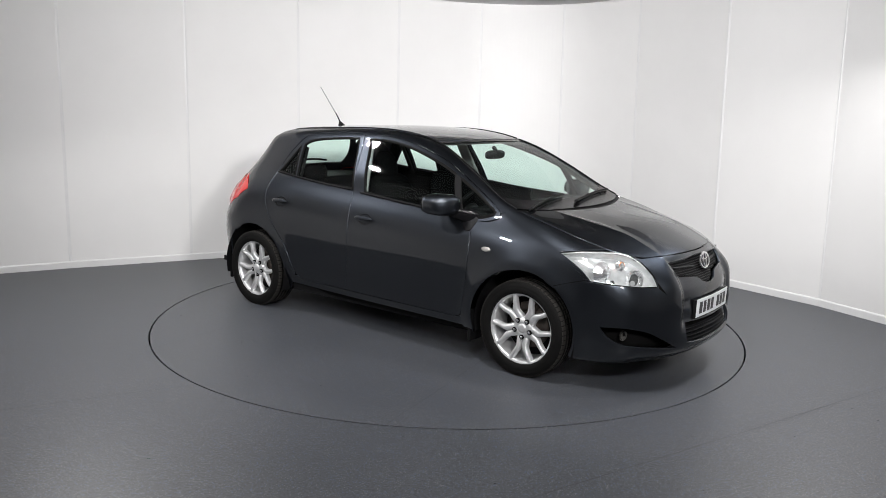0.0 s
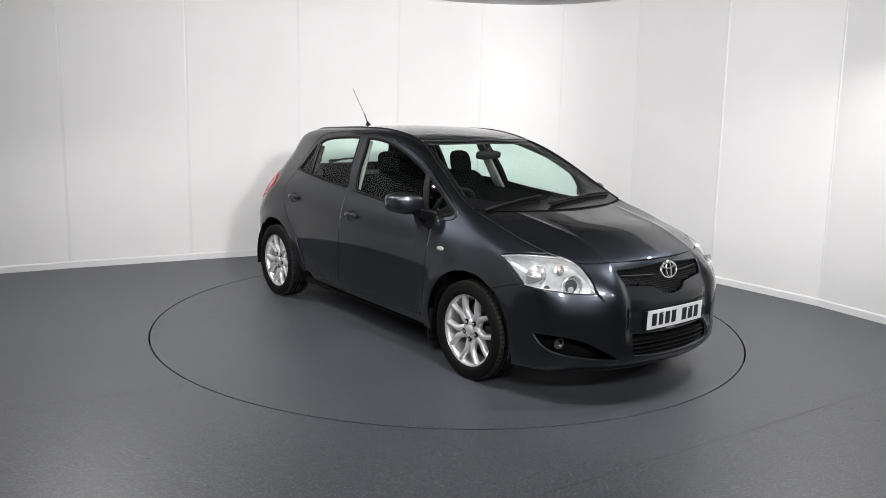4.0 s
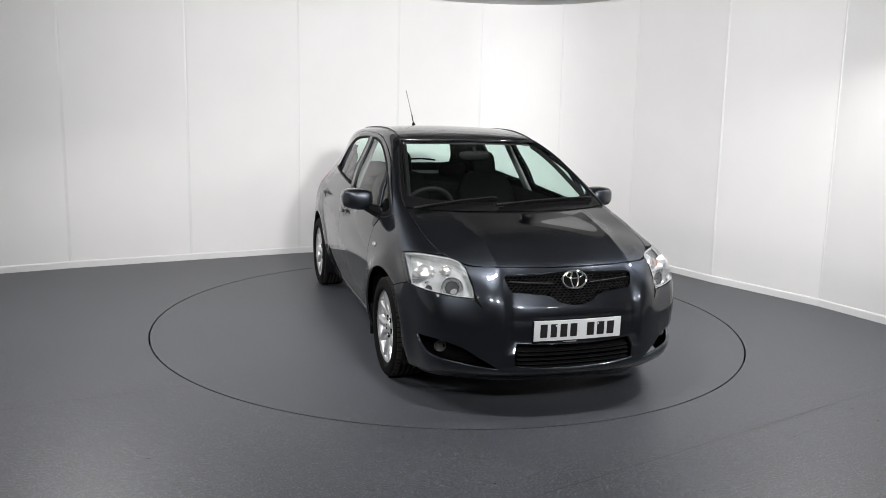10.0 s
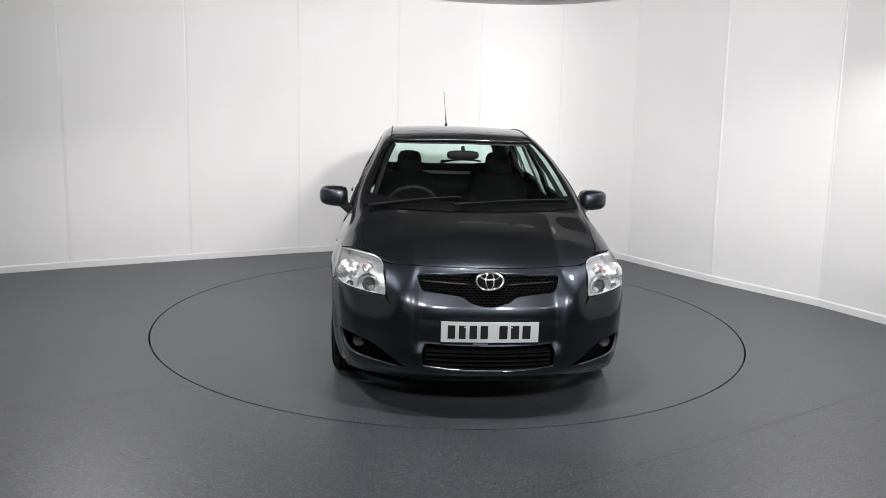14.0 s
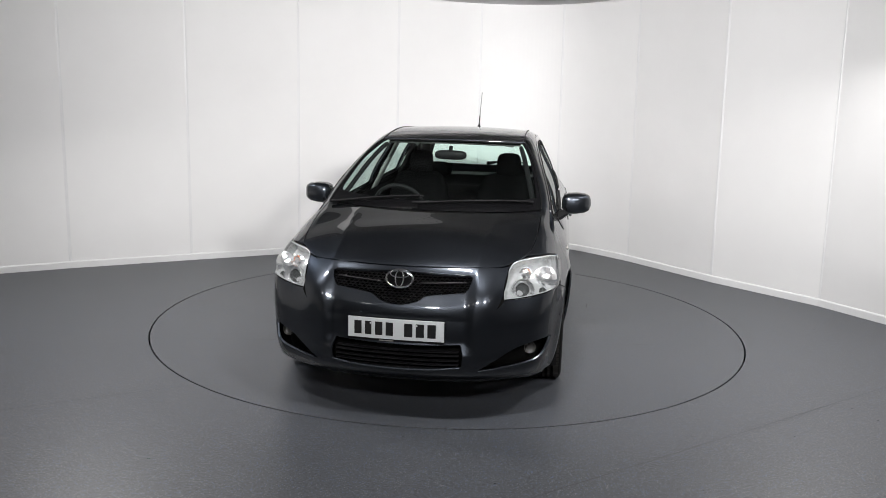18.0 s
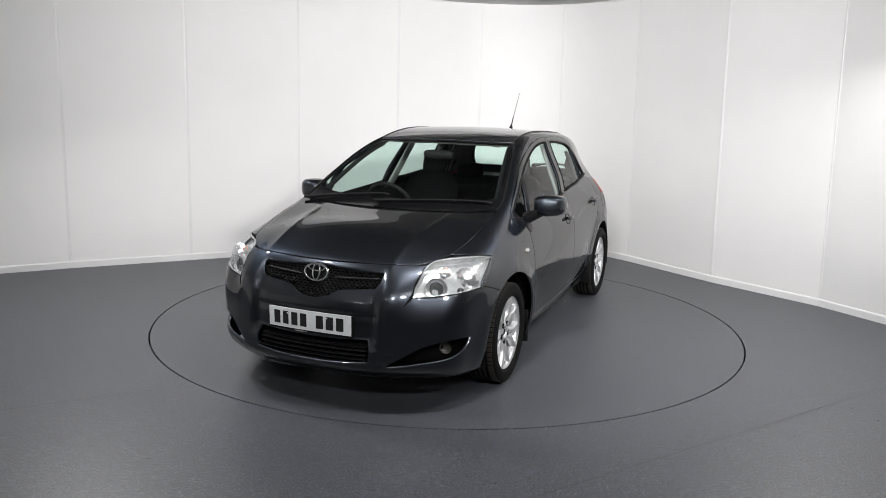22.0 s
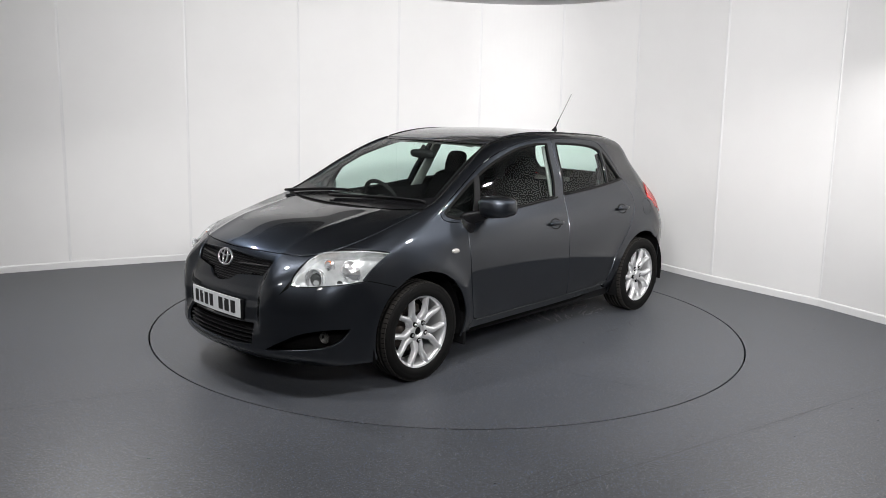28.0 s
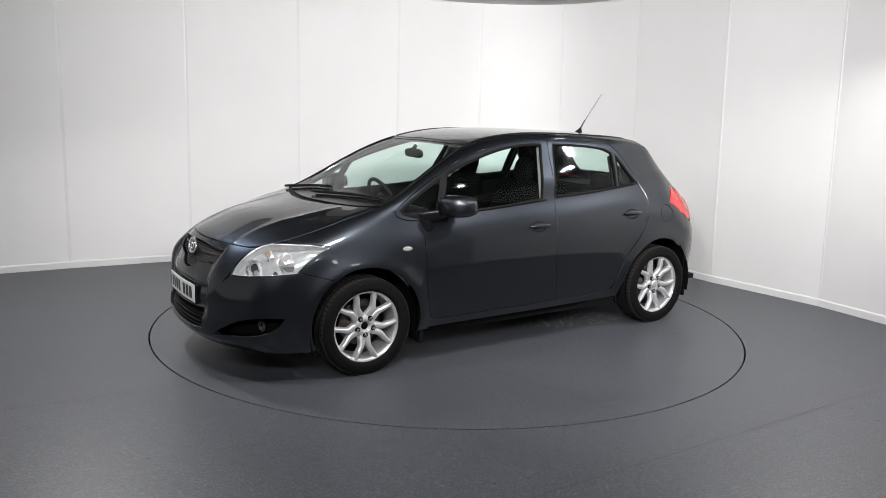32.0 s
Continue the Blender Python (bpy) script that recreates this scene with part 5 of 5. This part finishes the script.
    for y in (-0.135, 0.115):
        bm = lathe([(0.0, 0.0035), (0.004, 0.003), (0.0055, 0.0)], 12, facing(Vector((bend(y), y, 0.507)), Vector((1, 0, 0))) @ pose(0, 0, 0, 90, 0, 0))
        part("screw", bm, PLATE, plate)
    part("plate_holder", strip(-0.262, 0.262, 0.413, 0.53, -0.0045, 0.026, 14), BLACK, car, smooth=False)
    # rear plate
    m = facing(Vector((-2.035, 0, 0.60)), Vector((-1, 0, 0.1)))
    part("rear_plate", soft_box(-0.26, 0.26, -0.0555, 0.0555, -0.002, 0.002, 0.0018, 2, m), material("number_plate_yellow", (0.7, 0.5, 0.05), 0.4), car, "plain yellow rear plate", smooth=False)


def build_lamps():
    """Headlamps: a silver housing behind a clear lens, with a projector, a reflector bowl and an amber indicator."""
    for s in (False, True):
        sy = -1 if s else 1
        lens = patch("headlamp", LAMP, "nose", CLEAR, car, mirror=s, lift=0.001, fold=0, label="clear headlamp with silver inside")

        patch("lamp_housing", LAMP, "nose", LAMP_SHELL, lens, mirror=s, lift=-0.055, fold=0, step=0.03)
        ribbon("lamp_edge", LAMP, "nose", -0.005, 0.0, -0.004, LAMP_SHELL, lens, s)
        ribbon("lamp_gap", LAMP, "nose", -0.001, 0.004, -0.004, SLOT, lens, s)
        # the wall between lens and housing
        line = dense(LAMP, 0.03)
        f = np.array([1, sy, 1])
        p = cast(line, "nose")
        n = outward(p)
        bm = bmesh.new()
        a = [bm.verts.new(tuple(q * f)) for q in p - n * 0.004]
        b = [bm.verts.new(tuple(q * f)) for q in p - n * 0.058]
        for k in range(len(a)):
            bm.faces.new((a[k], a[(k + 1) % len(a)], b[(k + 1) % len(a)], b[k]))
        part("lamp_wall", bm, LAMP_SHELL, lens)
        ahead = Vector((1, 0.30 * sy, 0.02)).normalized()

        def bowl(name, at, z, deep, profile, mat, label="", sides=36):
            q, nn = on_nose(at * sy, z, deep)
            m = facing(q, ahead) @ pose(0, 0, 0, -90, 0, 0)
            bm = lathe([(r, -h) for r, h in profile], sides, m)
            bmesh.ops.recalc_face_normals(bm, faces=bm.faces)
            return part(name, bm, mat, lens, label, smooth=sides == 36)
        bowl("projector_ring", 0.610, 0.697, -0.035, [(0.062, 0.03), (0.060, 0.0), (0.056, -0.004), (0.046, 0.004), (0.040, 0.006), (0.038, 0.010)], REFLECTOR, "bright projector ring")
        bowl("projector_lens", 0.610, 0.697, -0.040, [(0.0, -0.012), (0.014, -0.011), (0.027, -0.006), (0.036, 0.003), (0.039, 0.012)], PROJECTOR, "dark round projector lens")
        bowl("reflector", 0.780, 0.735, -0.040, [(0.070, -0.004), (0.067, 0.0), (0.055, 0.018), (0.035, 0.034), (0.014, 0.042), (0.0, 0.043)], REFLECTOR, "bright faceted reflector bowl", 17)
        bowl("bulb", 0.780, 0.735, -0.050, [(0.0, -0.020), (0.007, -0.018), (0.010, -0.010), (0.010, 0.03)], CHROME)
        bowl("indicator_bowl", 0.660, 0.779, -0.040, [(0.037, -0.002), (0.035, 0.0), (0.027, 0.016), (0.012, 0.022), (0.0, 0.022)], REFLECTOR, "", 13)
        bowl("indicator_bulb", 0.660, 0.779, -0.028, [(0.0, -0.016), (0.014, -0.013), (0.022, -0.002), (0.020, 0.012)], AMBER, "amber indicator bulb")
        bowl("side_bulb", 0.740, 0.678, -0.045, [(0.0, -0.004), (0.008, -0.003), (0.011, 0.004), (0.018, 0.006), (0.020, 0.012)], PROJECTOR)


def build_wipers():
    # rear wiper, parked low across the rear screen
    pts = spots("stern", [(0.03 + 0.46 * i / 9, 1.088 + 0.028 * math.sin(math.pi * i / 11)) for i in range(10)], 0.014)
    rear = part("rear_wiper", tube(pts, [0.016, 0.014] + [0.009] * 8, 8), BLACK, car, "black rear wiper")
    part("wiper_hub", lathe([(0.0, 0.03), (0.018, 0.026), (0.022, 0.0)], 14, facing(pts[0], (-1, 0, 0.2)) @ pose(0, 0, -0.012, 90, 0, 0)), BLACK, rear)
    for path, label in (([(1.200, -0.66), (1.170, -0.52), (1.135, -0.32), (1.108, -0.09)], "black wiper"), ([(1.225, -0.12), (1.165, 0.15), (1.118, 0.40), (1.085, 0.62)], "black wiper")):
        line = dense(path, 0.05, closed=False)
        pts = spots("top", line, 0.019)
        wiper = part("wiper_arm", tube(pts, [0.009] * 3 + [0.006] * (len(pts) - 3), 8), BLACK, car, label)
        y0, y1 = line[0][1] + 0.03, line[-1][1] + 0.02
        ys = np.linspace(y0, y1, 14)
        sway = spots("top", [(np.interp(y, line[:, 1], line[:, 0]) - 0.010, y) for y in ys], 0.008)
        part("wiper_blade", tube(sway, 0.0075, 6), BLACK, wiper)


def cushion(secs, mat, name, parent, label=""):
    return part(name, loft([[Vector(q) for q in s] for s in secs]), mat, parent, label)


def build_cabin():
    """Seats, dashboard, steering wheel, mirror, trims and headliner."""
    for sy in (1, -1):
        y = 0.36 * sy
        secs = []
        for t, w, d in ((0.0, 0.20, 0.07), (0.1, 0.245, 0.085), (0.5, 0.255, 0.085), (0.8, 0.235, 0.07), (0.95, 0.19, 0.055), (1.0, 0.14, 0.03)):
            secs.append(squircle(-0.04 - 0.24 * t, y, 0.50 + 0.62 * t, w, d, (0, 1, 0), (0.94, 0, 0.34), 3, 24))
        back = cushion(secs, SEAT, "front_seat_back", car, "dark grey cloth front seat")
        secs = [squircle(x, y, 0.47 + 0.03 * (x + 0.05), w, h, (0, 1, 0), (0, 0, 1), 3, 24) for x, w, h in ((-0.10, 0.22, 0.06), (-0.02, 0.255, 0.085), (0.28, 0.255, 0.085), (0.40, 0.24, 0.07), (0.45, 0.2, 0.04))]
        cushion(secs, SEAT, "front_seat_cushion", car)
        secs = [squircle(-0.29 + (z - 1.23) * -0.25, y, z - 0.025, w * 0.85, d, (0, 1, 0), (1, 0, 0), 2.6, 22) for z, w, d in ((1.135, 0.085, 0.035), (1.15, 0.112, 0.048), (1.22, 0.118, 0.052), (1.28, 0.108, 0.046), (1.305, 0.085, 0.032), (1.315, 0.04, 0.015))]
        cushion(secs, SEAT, "headrest", back, "dark grey headrest")
        # rear headrests, low on the bench
        secs = [squircle(-1.10, y, z, w, 0.045, (0, 1, 0), (1, 0, 0), 2.8, 20) for z, w in ((1.02, 0.10), (1.04, 0.125), (1.10, 0.13), (1.135, 0.11), (1.145, 0.06))]
        cushion(secs, SEAT, "rear_headrest", car, "dark grey headrest")
    secs = [squircle(-0.95 - 0.20 * t, 0, 0.55 + 0.48 * t, w, d, (0, 1, 0), (0.93, 0, 0.36), 5, 40) for t, w, d in ((0, 0.62, 0.08), (0.2, 0.65, 0.09), (0.8, 0.64, 0.08), (0.97, 0.60, 0.05), (1.0, 0.55, 0.02))]
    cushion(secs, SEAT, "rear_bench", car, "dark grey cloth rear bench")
    part("parcel_shelf", soft_box(-1.72, -1.14, -0.56, 0.56, 1.0, 1.02, 0.008, 2), CABIN_DARK, car)
    part("load_bay", soft_box(-1.80, -1.0, -0.62, 0.62, 0.30, 0.97, 0.02, 1), SLOT, car, smooth=False)
    # dashboard
    secs = []
    for y, k in ((-0.70, 0.0), (-0.62, 0.8), (-0.36, 1.25), (-0.1, 0.9), (0.3, 0.8), (0.62, 0.75), (0.70, 0.0)):
        secs.append([Vector((x, y, z)) for x, z in ((1.12, 0.62), (1.14, 0.955), (1.03, 0.965 + 0.004 * k), (0.86, 0.968 + 0.022 * k), (0.74, 0.962 + 0.028 * k), (0.67, 0.925 + 0.02 * k), (0.66, 0.84), (0.72, 0.72), (0.76, 0.58))])
    dash = part("dashboard", loft(secs), CABIN_DARK, car, "dark grey dashboard")
    part("centre_console", soft_box(0.15, 0.82, -0.11, 0.11, 0.30, 0.72, 0.03, 3), CABIN_PALE, car)
    # steering wheel on the right-hand side
    m = Matrix.Translation((0.52, -0.36, 0.925)) @ Matrix.Rotation(radians(28), 4, "Y")
    bm = bmesh.new()
    rings = []
    for k in range(40):
        a = 2 * math.pi * k / 40
        c = Vector((0, math.cos(a) * 0.178, math.sin(a) * 0.178))
        u = Vector((0, math.cos(a), math.sin(a)))
        rings.append([bm.verts.new(m @ (c + u * 0.0155 * math.cos(b) + Vector((0.0155 * math.sin(b), 0, 0)))) for b in (2 * math.pi * q / 10 for q in range(10))])
    for k in range(40):
        a, b = rings[k], rings[(k + 1) % 40]
        for q in range(10):
            bm.faces.new((a[q], a[(q + 1) % 10], b[(q + 1) % 10], b[q]))
    bmesh.ops.recalc_face_normals(bm, faces=bm.faces)
    wheel = part("steering_wheel", bm, CABIN_DARK, car, "black steering wheel")
    part("steering_boss", loft([[m @ Vector(q) for q in squircle(x, 0, -0.01, a, b, (0, 1, 0), (0, 0, 1), 2.6, 20)] for x, a, b in ((-0.02, 0.05, 0.05), (-0.01, 0.075, 0.065), (0.03, 0.07, 0.06))]), CABIN_DARK, wheel)
    for a in (-8, 188, 270):
        e = Vector((0.0, 0.175 * math.cos(radians(a)), 0.175 * math.sin(radians(a))))
        part("steering_spoke", tube([m @ Vector((0.005, 0, -0.01)), m @ e], 0.015, 8), CABIN_DARK, wheel)
    part("steering_column", tube([m @ Vector((0.02, 0, 0)), (0.78, -0.36, 0.80)], 0.05, 12), CABIN_DARK, wheel)
    # rear-view mirror
    bm = loft([[Vector(q) for q in squircle(0.475 + x, 0.0, 1.305, a, b, (0, 1, 0), (0.1, 0, 1), 3.4, 24)] for x, a, b in ((-0.02, 0.11, 0.028), (-0.012, 0.116, 0.034), (0.006, 0.112, 0.031), (0.018, 0.09, 0.02))])
    glass = part("rear_view_mirror", bm, CABIN_DARK, car, "black rear-view mirror")
    part("mirror_stem", tube([(0.485, 0, 1.325), (0.45, 0, 1.362)], 0.014, 8), CABIN_DARK, glass)
    # pillar trims, pale grey
    for sy in (1, -1):
        for name, a, b, w in (("b_pillar_trim", (-0.195, 0.98), (-0.285, 1.39), 0.055), ("c_pillar_trim", (-0.92, 1.06), (-0.957, 1.32), 0.018)):
            a, b = [Vector((v.x, v.y * sy, v.z)) for v in spots("side", [a, b], -0.045)]
            part(name, loft([[q for q in squircle(*(a.lerp(b, t)), w * (1.1 - 0.2 * t), 0.014, (1, 0, 0), (0, 0.9, 0.42 * sy), 3, 16)] for t in (0, 0.25, 0.5, 0.75, 1.0)]), CABIN_PALE if w > 0.03 else CABIN_DARK, car, "pale grey pillar trim" if w > 0.03 else "dark pillar trim")
        pts = spots("top", [(0.37 + 0.68 * i / 10, sy * (0.50 + 0.145 * i / 10)) for i in range(11)], -0.035)
        part("a_pillar_trim", tube(pts, 0.016, 10), CABIN_DARK, car, "pale grey pillar trim")
        part("rear_pillar_trim", loft([[Vector(q) for q in squircle(*c, 0.12, 0.02, (0.8, 0, -0.6), (0, 0.9, 0.4), 3, 16)] for c in ((v.x, v.y * sy, v.z) for v in spots("side", [(-1.27, 1.05), (-1.18, 1.20), (-1.12, 1.27)], -0.07))]), CABIN_DARK, car)
    # door cards under the windows
    card = [(0.82, 0.955, 1), (0.84, 0.4), (0.80, 0.3, 1), (-0.78, 0.3, 1), (-0.85, 0.5), (-1.05, 0.75), (-1.04, 1.07, 1), (-0.6, 1.03), (-0.19, 1.01), (0.4, 0.985)]
    for s, (fd, rd) in zip((False, True), DOORS):
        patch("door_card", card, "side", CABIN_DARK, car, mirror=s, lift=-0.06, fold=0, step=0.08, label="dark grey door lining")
    # headliner
    liner = whole([(0.385, 0.0), (0.38, 0.3), (0.35, 0.49, 1), (-0.2, 0.50), (-0.9, 0.47), (-1.30, 0.42, 1), (-1.33, 0.0)], "top")
    patch("headliner", liner, "top", LINER, car, lift=-0.030, fold=0, step=0.08, label="grey cloth headliner")
    # sticker
    p, n = on_top(0.42, 0.42, -0.0035)
    part("windscreen_sticker", soft_box(-0.012, 0.012, -0.03, 0.03, -0.001, 0.001, 0.0005, 1, facing(p, n, (1, 0, 0)) @ pose(0, 0, -0.006, 0, 0, 90)), LINER, car, "small pale sticker")


build_underside()
build_seals()
build_handles()
build_mirrors()
build_side_details()
build_front()
build_lamps()
build_wipers()
build_cabin()


# ---- what moves: the turntable and the car on it ----
def motions():
    turns = [(0, -37.70), (4, -51.08), (8, -64.50), (12, -78.13), (16, -91.98), (20, -105.80), (24, -119.45), (28, -132.95), (32, -146.15)]
    walk(turntable, [(t, pose(0, 0, 0, 0, 0, a)) for t, a in turns])
    rows = []
    for i in range(17):
        t = 2.0 * i
        k = min(int(t // 4), 7)
        (t0, a0), (t1, a1) = turns[k], turns[k + 1]
        a = a0 + (a1 - a0) * (t - t0) / (t1 - t0)
        c, s = math.cos(radians(a)), math.sin(radians(a))
        rows.append((t, pose(c * -0.0999 - s * 0.0509, s * -0.0999 + c * 0.0509, 0, 0, 0, a)))
    walk(car, rows)


motions()
